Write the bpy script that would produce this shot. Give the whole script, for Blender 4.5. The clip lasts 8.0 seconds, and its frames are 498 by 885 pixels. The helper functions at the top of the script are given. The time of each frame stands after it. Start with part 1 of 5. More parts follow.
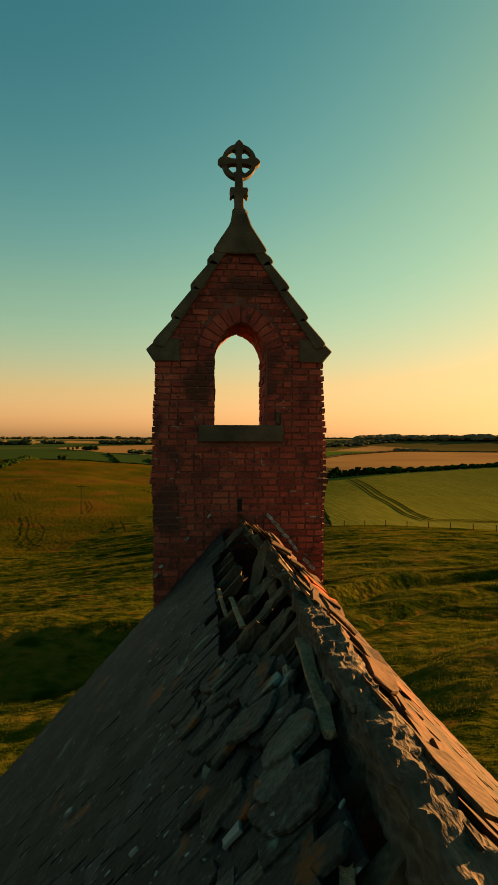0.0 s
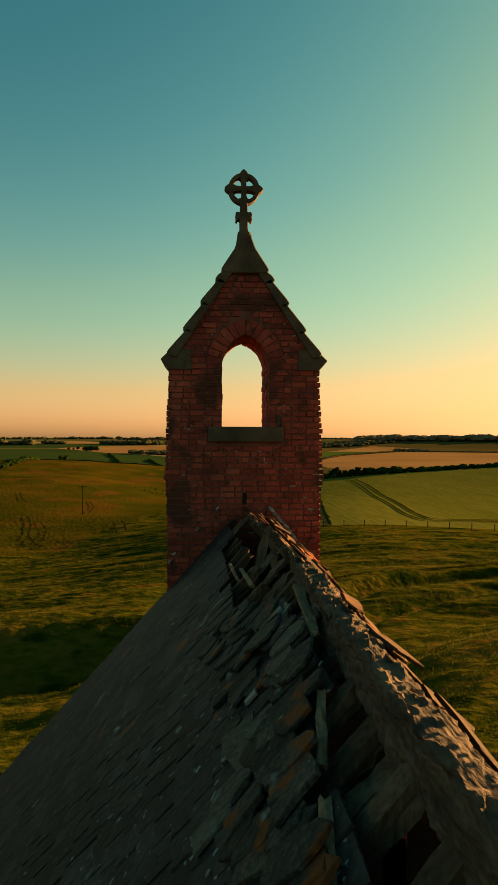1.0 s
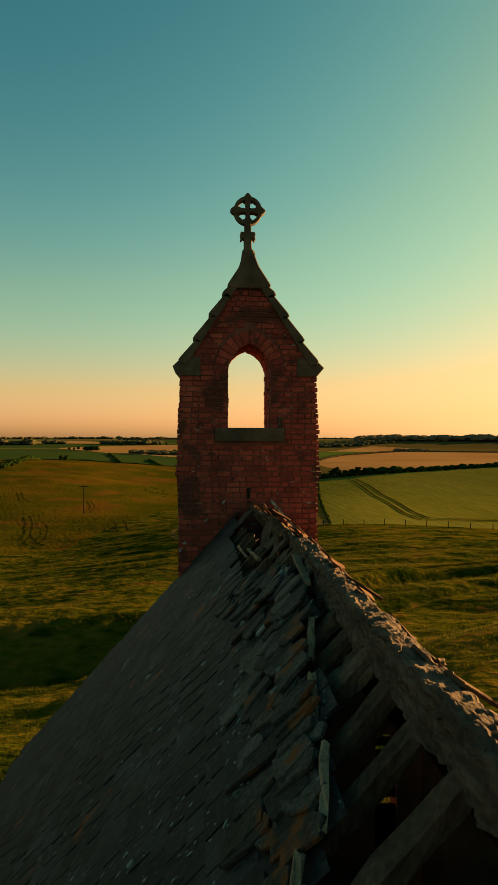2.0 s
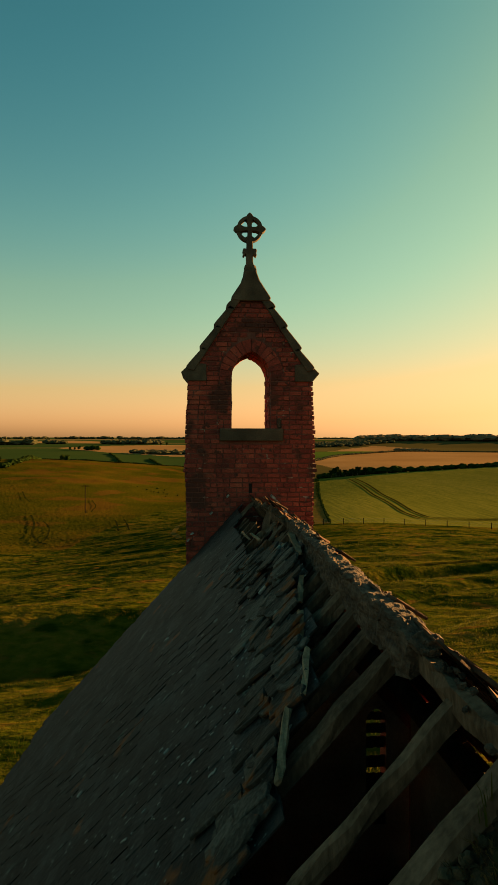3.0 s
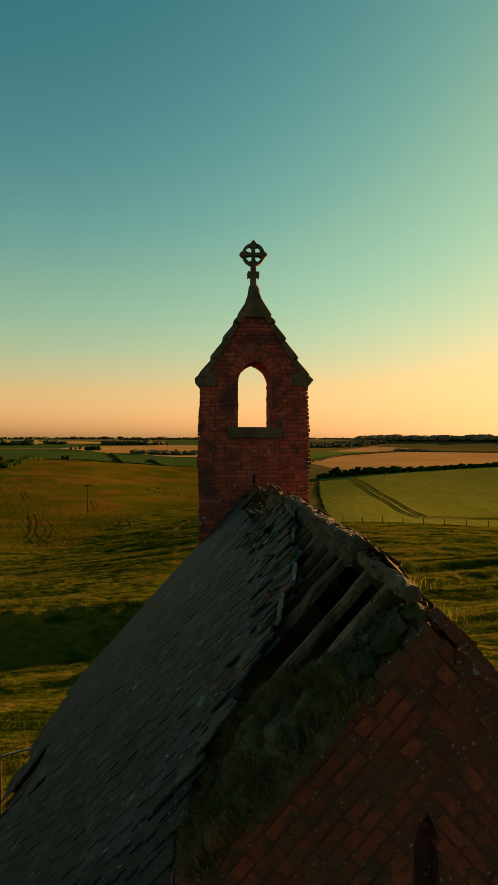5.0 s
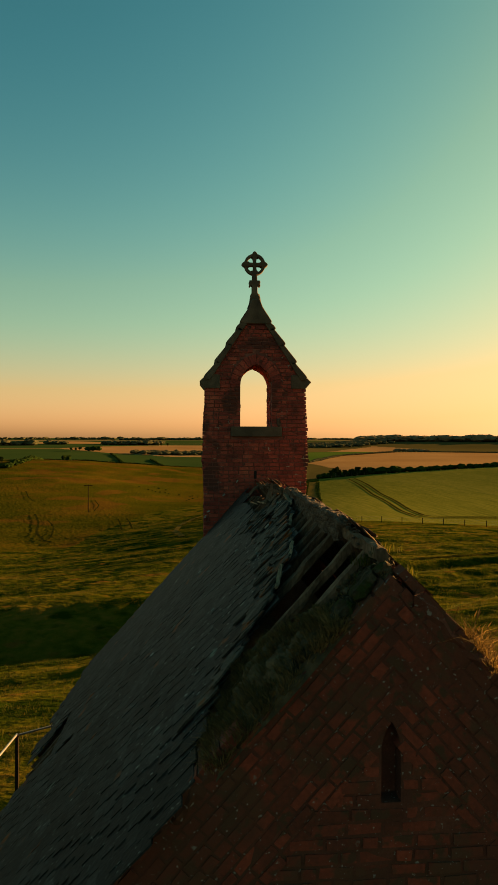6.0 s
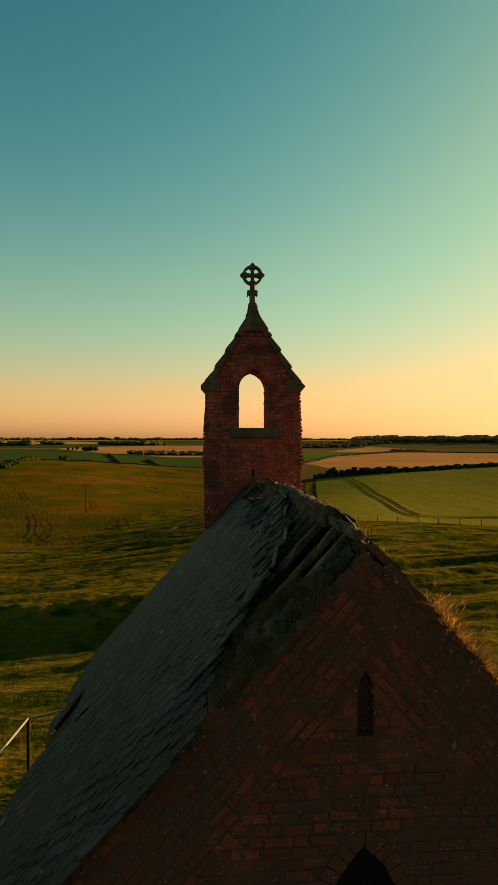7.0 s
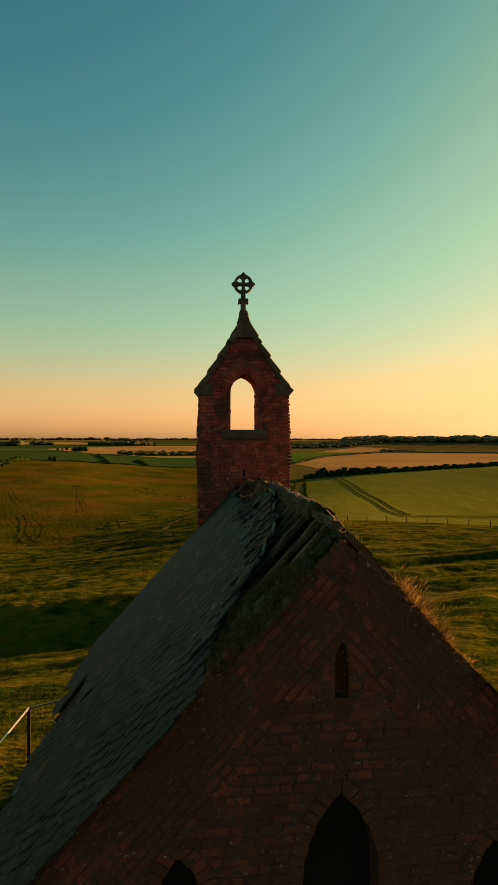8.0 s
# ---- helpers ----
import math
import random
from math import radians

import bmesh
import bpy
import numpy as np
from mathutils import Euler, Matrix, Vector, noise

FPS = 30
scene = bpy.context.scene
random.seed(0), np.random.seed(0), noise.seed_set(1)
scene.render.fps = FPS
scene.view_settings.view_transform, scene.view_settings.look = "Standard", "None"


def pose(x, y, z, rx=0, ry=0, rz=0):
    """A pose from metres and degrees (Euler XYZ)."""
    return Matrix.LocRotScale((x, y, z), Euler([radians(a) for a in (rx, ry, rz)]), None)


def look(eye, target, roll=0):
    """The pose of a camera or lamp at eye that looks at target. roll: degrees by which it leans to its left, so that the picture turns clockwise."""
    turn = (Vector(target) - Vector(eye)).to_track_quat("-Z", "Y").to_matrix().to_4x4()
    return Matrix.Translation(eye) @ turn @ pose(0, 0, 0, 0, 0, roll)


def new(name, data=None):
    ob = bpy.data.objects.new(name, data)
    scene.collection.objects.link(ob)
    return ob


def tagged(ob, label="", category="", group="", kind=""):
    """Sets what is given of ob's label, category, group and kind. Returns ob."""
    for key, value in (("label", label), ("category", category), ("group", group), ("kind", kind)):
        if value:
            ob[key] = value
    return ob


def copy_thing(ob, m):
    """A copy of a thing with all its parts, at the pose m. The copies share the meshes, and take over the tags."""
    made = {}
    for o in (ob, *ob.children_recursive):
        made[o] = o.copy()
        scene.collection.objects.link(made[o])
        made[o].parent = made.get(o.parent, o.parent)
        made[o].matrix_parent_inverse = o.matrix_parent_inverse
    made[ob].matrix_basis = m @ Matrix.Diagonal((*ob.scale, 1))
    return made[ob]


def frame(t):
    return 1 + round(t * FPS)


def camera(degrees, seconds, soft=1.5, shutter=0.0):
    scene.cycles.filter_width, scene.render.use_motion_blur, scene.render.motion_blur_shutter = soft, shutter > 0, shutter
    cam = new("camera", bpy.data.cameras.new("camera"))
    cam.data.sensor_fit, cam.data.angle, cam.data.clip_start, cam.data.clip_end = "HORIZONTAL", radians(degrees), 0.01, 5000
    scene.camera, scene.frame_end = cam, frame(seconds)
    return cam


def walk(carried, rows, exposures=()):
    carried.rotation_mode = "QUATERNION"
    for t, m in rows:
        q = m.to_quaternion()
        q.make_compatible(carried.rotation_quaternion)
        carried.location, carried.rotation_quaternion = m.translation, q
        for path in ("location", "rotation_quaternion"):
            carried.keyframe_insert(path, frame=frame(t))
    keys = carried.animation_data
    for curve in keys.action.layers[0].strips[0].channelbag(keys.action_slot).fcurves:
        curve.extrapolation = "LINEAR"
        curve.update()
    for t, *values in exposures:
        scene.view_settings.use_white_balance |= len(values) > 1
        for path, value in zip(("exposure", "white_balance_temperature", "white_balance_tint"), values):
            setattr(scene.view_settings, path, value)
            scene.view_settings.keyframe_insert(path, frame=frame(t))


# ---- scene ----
cam = camera(44.9, 8.0, soft=0.8)
PATH = [
    (0, (-0.443, -7.115, 8.174), (-0.288, -5.121, 8.157), 0.15),
    (0.5, (-0.496, -7.521, 8.175), (-0.342, -5.527, 8.159), 0.15),
    (1, (-0.553, -7.912, 8.176), (-0.399, -5.918, 8.160), 0.15),
    (1.5, (-0.614, -8.302, 8.178), (-0.460, -6.308, 8.162), 0.15),
    (3, (-0.750, -9.516, 8.177), (-0.598, -7.522, 8.160), 0.15),
    (3.5, (-0.796, -9.907, 8.173), (-0.644, -7.913, 8.156), 0.15),
    (4, (-0.844, -10.283, 8.163), (-0.692, -8.289, 8.147), 0.15),
    (4.5, (-0.889, -10.660, 8.144), (-0.738, -8.666, 8.128), 0.15),
    (6, (-1.019, -11.781, 8.094), (-0.868, -9.786, 8.079), 0.15),
    (6.5, (-1.063, -12.157, 8.092), (-0.911, -10.163, 8.077), 0.15),
    (7, (-1.100, -12.519, 8.102), (-0.939, -10.525, 8.088), 0.15),
    (7.5, (-1.134, -12.844, 8.113), (-0.958, -10.852, 8.100), 0.15),
    (8, (-1.169, -13.149, 8.126), (-0.976, -11.159, 8.113), 0.15),
]
walk(cam, [(t, look(eye, target, roll)) for t, eye, target, roll in PATH])

# ---------------------------------------------------------------- light
SUN_BEARING, SUN_HEIGHT = 64.0, 9.0          # degrees to the right of +y, degrees above the horizon
world = bpy.data.worlds.new("sky")
scene.world = world
world.use_nodes = True
wn, wl = world.node_tree.nodes, world.node_tree.links
sky = wn.new("ShaderNodeTexSky")
sky.sky_type, sky.sun_disc = "NISHITA", False
sky.sun_elevation, sky.sun_rotation = radians(SUN_HEIGHT), radians(SUN_BEARING)
sky.air_density, sky.dust_density, sky.ozone_density = 1.0, 1.0, 1.0
# the evening air: teal overhead, green gold lower down, orange at the horizon, keeping the sky's own brightness
split = wn.new("ShaderNodeSeparateColor")
wl.new(sky.outputs[0], split.inputs[0])
both = wn.new("ShaderNodeMath")
both.operation = "ADD"
wl.new(split.outputs[0], both.inputs[0])
wl.new(split.outputs[2], both.inputs[1])
warmth = wn.new("ShaderNodeMath")
warmth.operation = "DIVIDE"
wl.new(split.outputs[0], warmth.inputs[0])
wl.new(both.outputs[0], warmth.inputs[1])
hue = wn.new("ShaderNodeValToRGB")
TINTS = [(0.31, (0.24, 0.975, 1.13)), (0.345, (0.46, 1.085, 0.96)), (0.375, (0.64, 1.12, 0.80)), (0.41, (0.74, 1.11, 0.72)), (0.47, (0.98, 1.03, 0.58)), (0.56, (1.32, 0.92, 0.39)), (0.74, (1.66, 0.83, 0.30))]
while len(hue.color_ramp.elements) < len(TINTS):
    hue.color_ramp.elements.new(0.5)
for el, (where, tint) in zip(hue.color_ramp.elements, TINTS):
    el.position, el.color = where, (*[t / 2 for t in tint], 1)
wl.new(warmth.outputs[0], hue.inputs[0])
light = wn.new("ShaderNodeRGBToBW")
wl.new(sky.outputs[0], light.inputs[0])
dye = wn.new("ShaderNodeVectorMath")
dye.operation = "SCALE"
wl.new(hue.outputs[0], dye.inputs[0])
# clear air deepens the sky away from the sun, a little haze evens out the glow round it
deep = wn.new("ShaderNodeMath")
deep.operation = "POWER"
deep.inputs[1].default_value = 1.5
wl.new(light.outputs[0], deep.inputs[0])
haze = wn.new("ShaderNodeMath")
haze.operation = "MULTIPLY_ADD"
haze.inputs[1].default_value, haze.inputs[2].default_value = 0.168, 1.11
wl.new(deep.outputs[0], haze.inputs[0])
even = wn.new("ShaderNodeMath")
even.operation = "DIVIDE"
wl.new(deep.outputs[0], even.inputs[0])
wl.new(haze.outputs[0], even.inputs[1])
wl.new(even.outputs[0], dye.inputs["Scale"])
wl.new(dye.outputs[0], wn["Background"].inputs["Color"])
wn["Background"].inputs["Strength"].default_value = 0.075
sun = new("sun", bpy.data.lights.new("sun", "SUN"))
sun.data.energy, sun.data.angle, sun.data.color = 5.0, radians(0.6), (1.0, 0.50, 0.15)
b, h = radians(SUN_BEARING), radians(SUN_HEIGHT)
sun.matrix_world = look((60 * math.sin(b) * math.cos(h), 60 * math.cos(b) * math.cos(h), 8 + 60 * math.sin(h)), (0, 0, 8))
scene.view_settings.exposure = 2.4

# ---------------------------------------------------------------- materials
def material(name, colours, scale=3.0, rough=0.85, bump=0.3, bump_scale=40.0, fine=0.35, obj_vary=0.0, island=False, spots=None, stretch=(1, 1, 1), metal=0.0, spec=0.3, bump_dist=0.02):
    """Two scales of noise between the colours, optional random value for each piece, optional spots (colour, scale, share)."""
    m = bpy.data.materials.new(name)
    m.use_nodes = True
    n, l = m.node_tree.nodes, m.node_tree.links
    p = n["Principled BSDF"]
    p.inputs["Roughness"].default_value, p.inputs["Metallic"].default_value = rough, metal
    p.inputs["Specular IOR Level"].default_value = spec
    co = n.new("ShaderNodeNewGeometry")
    mp = n.new("ShaderNodeMapping")
    mp.inputs["Scale"].default_value = stretch
    l.new(co.outputs["Position"], mp.inputs["Vector"])
    big = n.new("ShaderNodeTexNoise")
    big.inputs["Scale"].default_value, big.inputs["Detail"].default_value = scale, 6
    small = n.new("ShaderNodeTexNoise")
    small.inputs["Scale"].default_value, small.inputs["Detail"].default_value = bump_scale, 5
    for t in (big, small):
        l.new(mp.outputs["Vector"], t.inputs["Vector"])
    mix = n.new("ShaderNodeMath")
    mix.operation = "MULTIPLY_ADD"
    l.new(small.outputs["Fac"], mix.inputs[0])
    mix.inputs[1].default_value = fine
    l.new(big.outputs["Fac"], mix.inputs[2])
    fac = mix.outputs[0]
    if obj_vary:
        src = co.outputs["Random Per Island"] if island else n.new("ShaderNodeObjectInfo").outputs["Random"]
        add = n.new("ShaderNodeMath")
        add.operation = "MULTIPLY_ADD"
        l.new(src, add.inputs[0])
        add.inputs[1].default_value = obj_vary
        l.new(fac, add.inputs[2])
        fac = add.outputs[0]
    ramp = n.new("ShaderNodeValToRGB")
    lo, hi = 0.5 + fine / 2 - 0.3 + obj_vary * 0.2, 0.5 + fine / 2 + 0.3 + obj_vary * 0.8
    els = ramp.color_ramp.elements
    norm = n.new("ShaderNodeMapRange")
    norm.inputs["From Min"].default_value, norm.inputs["From Max"].default_value = lo, hi
    l.new(fac, norm.inputs["Value"])
    l.new(norm.outputs[0], ramp.inputs["Fac"])
    while len(els) < len(colours):
        els.new(0.5)
    for i, c in enumerate(colours):
        els[i].position, els[i].color = i / (len(colours) - 1), (*c, 1)
    col = ramp.outputs["Color"]
    for colour, sc, share in spots or ():
        s = n.new("ShaderNodeTexNoise")
        s.inputs["Scale"].default_value, s.inputs["Detail"].default_value = sc, 4
        off = n.new("ShaderNodeVectorMath")
        off.inputs[1].default_value = (sc * 3.1, sc * 1.7, 5)
        l.new(mp.outputs["Vector"], off.inputs[0])
        l.new(off.outputs[0], s.inputs["Vector"])
        r = n.new("ShaderNodeMapRange")
        r.inputs["From Min"].default_value, r.inputs["From Max"].default_value = share, share + 0.06
        l.new(s.outputs["Fac"], r.inputs["Value"])
        mx = n.new("ShaderNodeMix")
        mx.data_type = "RGBA"
        l.new(r.outputs[0], mx.inputs["Factor"])
        l.new(col, mx.inputs["A"])
        mx.inputs["B"].default_value = (*colour, 1)
        col = mx.outputs["Result"]
    l.new(col, p.inputs["Base Color"])
    if bump:
        bp = n.new("ShaderNodeBump")
        bp.inputs["Strength"].default_value, bp.inputs["Distance"].default_value = bump, bump_dist
        l.new(mix.outputs[0], bp.inputs["Height"])
        l.new(bp.outputs[0], p.inputs["Normal"])
    return m


BRICK = [(0.065, 0.016, 0.012), (0.175, 0.031, 0.020), (0.28, 0.050, 0.029), (0.38, 0.088, 0.046)]
# darker BRICK: weathering, plus the gable's shade put into the colour
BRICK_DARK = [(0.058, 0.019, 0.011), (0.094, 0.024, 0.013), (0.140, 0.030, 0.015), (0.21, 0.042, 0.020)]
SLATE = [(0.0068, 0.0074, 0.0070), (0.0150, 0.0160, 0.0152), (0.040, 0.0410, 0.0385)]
LICHEN = [((0.12, 0.038, 0.010), 2.6, 0.655), ((0.16, 0.18, 0.16), 30.0, 0.655), ((0.09, 0.12, 0.10), 4.5, 0.67), ((0.008, 0.008, 0.007), 17.0, 0.64)]
SOOT = [((0.068, 0.021, 0.014), 1.7, 0.56), ((0.075, 0.024, 0.015), 9.0, 0.60)]
mat_brick = material("brick_red", BRICK, 3.0, 0.9, 0.8, 45, 0.8, 0.38, spots=SOOT, bump_dist=0.008)
mat_brick_j = material("brick_red_joined", BRICK, 3.0, 0.9, 0.8, 45, 0.8, 0.38, island=True, spots=SOOT, bump_dist=0.008)
MOSSY = [((0.082, 0.026, 0.014), 0.9, 0.47), ((0.070, 0.030, 0.015), 3.6, 0.54), ((0.056, 0.028, 0.014), 8.0, 0.55), ((0.22, 0.19, 0.16), 38.0, 0.66), ((0.15, 0.135, 0.11), 9.0, 0.69)]
mat_brick_g = material("brick_weathered_shaded", BRICK_DARK, 3.0, 0.92, 1.0, 30, 0.9, 0.55, spots=MOSSY, bump_dist=0.008)
mat_brick_gj = material("brick_weathered_shaded_joined", BRICK_DARK, 3.0, 0.92, 1.0, 30, 0.9, 0.55, island=True, spots=MOSSY, bump_dist=0.008)
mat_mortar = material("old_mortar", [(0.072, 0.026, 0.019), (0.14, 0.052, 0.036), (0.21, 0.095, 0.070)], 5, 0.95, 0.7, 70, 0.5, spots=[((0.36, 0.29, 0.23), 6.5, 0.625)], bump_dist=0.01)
# darker than old_mortar, with the gable's shade in its colour
mat_mortar_dark = material("shaded_gable_mortar", [(0.045, 0.016, 0.010), (0.080, 0.026, 0.015), (0.12, 0.040, 0.023)], 6, 0.95, 0.7, 70, 0.5, spots=[((0.060, 0.026, 0.014), 1.1, 0.54), ((0.17, 0.15, 0.125), 34.0, 0.63)], bump_dist=0.01)
mat_lump = material("lime_mortar_lump", [(0.018, 0.012, 0.007), (0.056, 0.037, 0.023), (0.125, 0.084, 0.053)], 14, 0.95, 1.0, 60, 0.9, bump_dist=0.02, stretch=(1, 0.28, 1))
mat_stone = material("dark_sandstone", [(0.034, 0.026, 0.015), (0.068, 0.050, 0.030), (0.12, 0.09, 0.055)], 4, 0.9, 0.5, 50, 0.5, bump_dist=0.01)
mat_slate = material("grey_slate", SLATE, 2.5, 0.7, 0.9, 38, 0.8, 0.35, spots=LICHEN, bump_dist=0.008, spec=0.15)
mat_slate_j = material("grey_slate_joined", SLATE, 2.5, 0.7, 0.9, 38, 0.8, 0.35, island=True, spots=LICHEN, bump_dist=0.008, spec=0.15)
mat_slab = material("pale_slate_slab", [(0.009, 0.0088, 0.0070), (0.026, 0.0248, 0.0198), (0.090, 0.086, 0.071)], 3.5, 0.72, 1.0, 55, 1.0, 0.5, spots=[((0.12, 0.040, 0.010), 5.5, 0.60), ((0.17, 0.19, 0.17), 30.0, 0.69), ((0.12, 0.16, 0.14), 6.0, 0.66)], bump_dist=0.012, spec=0.15)
# sunny slope: orange lichen, and low sunlight painted in as a warmer, lighter slate
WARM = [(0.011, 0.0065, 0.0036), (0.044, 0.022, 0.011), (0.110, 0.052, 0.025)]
mat_warm = material("sunlit_lichened_slate", WARM, 3.0, 0.85, 0.8, 45, 0.8, 0.4, spots=[((0.24, 0.05, 0.012), 2.4, 0.61), ((0.020, 0.014, 0.010), 13.0, 0.62)], bump_dist=0.010, spec=0.1)
mat_warm_j = material("sunlit_lichened_slate_joined", WARM, 3.0, 0.85, 0.8, 45, 0.8, 0.4, island=True, spots=[((0.24, 0.05, 0.012), 2.4, 0.61), ((0.020, 0.014, 0.010), 13.0, 0.62)], bump_dist=0.010, spec=0.1)
mat_wood = material("weathered_timber", [(0.020, 0.0135, 0.0085), (0.066, 0.044, 0.027), (0.165, 0.110, 0.070)], 6, 0.85, 0.7, 55, 0.7, 0.2, stretch=(1, 1, 0.35), bump_dist=0.012, spec=0.1)
mat_grass = material("pasture", [(0.010, 0.017, 0.0010), (0.028, 0.037, 0.0024), (0.058, 0.054, 0.0050), (0.100, 0.062, 0.010)], 0.25, 0.95, 1.0, 2.4, 0.9, bump_dist=0.30, spec=0.0, stretch=(0.55, 1, 1), spots=[((0.012, 0.022, 0.0016), 0.45, 0.52), ((0.080, 0.046, 0.008), 0.7, 0.635)])
mat_hill = material("hill_pasture", [(0.016, 0.025, 0.0014), (0.038, 0.037, 0.0026), (0.080, 0.045, 0.006)], 0.035, 0.95, 1.0, 1.3, 0.6, bump_dist=0.35, spec=0.0, spots=[((0.056, 0.035, 0.005), 0.05, 0.55)])
mat_crop = material("green_crop", [(0.058, 0.070, 0.010), (0.088, 0.098, 0.015), (0.120, 0.120, 0.023)], 0.03, 0.95, 0.6, 1.1, 0.9, bump_dist=0.15, stretch=(1.5, 0.10, 1), spec=0.0)
mat_wheat = material("ripe_wheat", [(0.15, 0.092, 0.038), (0.20, 0.125, 0.053), (0.265, 0.167, 0.074)], 0.012, 0.95, 0.4, 0.4, 0.3, bump_dist=0.2, spec=0.0)
mat_green = material("dark_green_field", [(0.017, 0.037, 0.011), (0.024, 0.046, 0.013), (0.032, 0.053, 0.015)], 0.01, 0.95, 0.3, 0.3, 0.3, bump_dist=0.2, spec=0.0)
mat_pale = material("pale_stubble", [(0.12, 0.095, 0.045), (0.16, 0.125, 0.06)], 0.01, 0.95, 0.3, 0.3, 0.3, bump_dist=0.2, spec=0.0)
mat_fresh = material("fresh_green_field", [(0.030, 0.062, 0.010), (0.042, 0.078, 0.013), (0.056, 0.088, 0.016)], 0.01, 0.95, 0.3, 0.3, 0.3, bump_dist=0.2, spec=0.0)
mat_olive = material("olive_field", [(0.040, 0.038, 0.013), (0.062, 0.054, 0.018), (0.084, 0.068, 0.024)], 0.008, 0.95, 0.3, 0.3, 0.3, bump_dist=0.2, spec=0.0)
mat_leaf = material("hedge_leaves", [(0.006, 0.014, 0.003), (0.014, 0.026, 0.005), (0.030, 0.042, 0.008)], 0.6, 0.9, 0, 8, 0.4, 0.3, island=True, spec=0.0)
# both far foliage colours are lightened to carry the distance haze
mat_far = material("haze_tinted_leaves", [(0.045, 0.046, 0.024), (0.054, 0.054, 0.028), (0.064, 0.062, 0.033)], 0.05, 0.95, 0, 2, 0.4, 0.3, island=True, spec=0.0)
mat_haze = material("hazy_far_leaves", [(0.095, 0.072, 0.040), (0.118, 0.090, 0.050), (0.145, 0.110, 0.062)], 0.05, 0.95, 0, 2, 0.4, 0.3, island=True, spec=0.0)
mat_pale_lath = material("split_pale_lath", [(0.09, 0.055, 0.030), (0.20, 0.130, 0.075), (0.34, 0.23, 0.14)], 12, 0.8, 0.6, 70, 0.7, 0.2, spec=0.1)
mat_chip = material("pale_slate_chip", [(0.10, 0.115, 0.105), (0.20, 0.22, 0.20)], 20, 0.6, 0.3, 60, 0.5, spec=0.3)
mat_blade = material("grass_blades", [(0.014, 0.026, 0.0016), (0.042, 0.050, 0.0034), (0.110, 0.080, 0.013)], 0.8, 0.8, 0, 9, 0.4, 0.5, island=True, spec=0.2)
mat_dry = material("dry_grass_blades", [(0.036, 0.031, 0.012), (0.105, 0.077, 0.028), (0.24, 0.16, 0.06)], 2.0, 0.8, 0, 9, 0.4, 0.5, island=True, spec=0.2)
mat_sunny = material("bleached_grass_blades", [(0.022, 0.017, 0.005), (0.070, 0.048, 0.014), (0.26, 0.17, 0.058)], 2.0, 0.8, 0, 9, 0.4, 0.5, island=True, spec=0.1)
mat_fillet = material("pale_mortar", [(0.10, 0.10, 0.085), (0.22, 0.21, 0.18), (0.36, 0.34, 0.30)], 20, 0.95, 0.8, 60, 0.8)
mat_bark = material("dark_bark", [(0.04, 0.03, 0.02), (0.09, 0.07, 0.05)], 4, 0.95, 0.6, 30, 0.5)
mat_iron = material("painted_iron", [(0.10, 0.10, 0.09), (0.22, 0.21, 0.19)], 8, 0.4, 0.2, 60, 0.4, spec=0.6, metal=0.5)
mat_zinc = material("worn_steel_tube", [(0.50, 0.48, 0.44), (0.66, 0.63, 0.58)], 8, 0.34, 0.1, 60, 0.4, spec=0.5, metal=0.95)
# pale surface for lining and floor, added to bounce light up into the roof hole
mat_plaster = material("pale_bounce_plaster", [(0.20, 0.165, 0.12), (0.36, 0.30, 0.22), (0.52, 0.45, 0.34)], 1.2, 0.95, 0.5, 24, 0.6)
mat_soil = material("turf_soil", [(0.024, 0.019, 0.010), (0.056, 0.043, 0.021), (0.11, 0.081, 0.040)], 4, 0.95, 0.9, 30, 0.6, bump_dist=0.03)
mat_mossy = material("mossy_masonry", [(0.014, 0.013, 0.007), (0.034, 0.029, 0.016), (0.072, 0.056, 0.032)], 6, 0.95, 1.0, 38, 0.9, spots=[((0.020, 0.028, 0.006), 7.0, 0.56), ((0.10, 0.024, 0.012), 5.0, 0.66)], bump_dist=0.03, spec=0.1)
mat_rut = material("wheel_rut", [(0.010, 0.013, 0.002), (0.024, 0.026, 0.004)], 0.5, 0.95, 0.5, 4, 0.5, bump_dist=0.1, spec=0.0)
mat_dryfield = material("dry_verge", [(0.06, 0.05, 0.01), (0.10, 0.075, 0.02)], 0.3, 0.95, 0.6, 4, 0.5, bump_dist=0.15, spec=0.0)
# posts and pole coloured near-black for their backlit, shaded side
mat_post = material("backlit_dark_post", [(0.010, 0.008, 0.006), (0.022, 0.018, 0.013)], 4, 0.95, 0.4, 30, 0.4, spec=0.0)
# near-black colour that stands in for the shade inside openings
mat_dark = material("near_black_opening", [(0.004, 0.004, 0.003), (0.010, 0.009, 0.007)], 2, 0.95, 0.3, 20, 0.4)

def let_light_through(m, share):
    """Thin leaves and blades pass some of the light that falls on their far side."""
    n, l = m.node_tree.nodes, m.node_tree.links
    p = n["Principled BSDF"]
    glow = n.new("ShaderNodeBsdfTranslucent")
    l.new(p.inputs["Base Color"].links[0].from_socket, glow.inputs["Color"])
    both_ = n.new("ShaderNodeMixShader")
    both_.inputs[0].default_value = share
    l.new(p.outputs[0], both_.inputs[1])
    l.new(glow.outputs[0], both_.inputs[2])
    l.new(both_.outputs[0], n["Material Output"].inputs["Surface"])


for m_ in (mat_blade, mat_dry, mat_sunny):
    let_light_through(m_, 0.55)

# ---------------------------------------------------------------- building blocks
RND = random.Random(7)


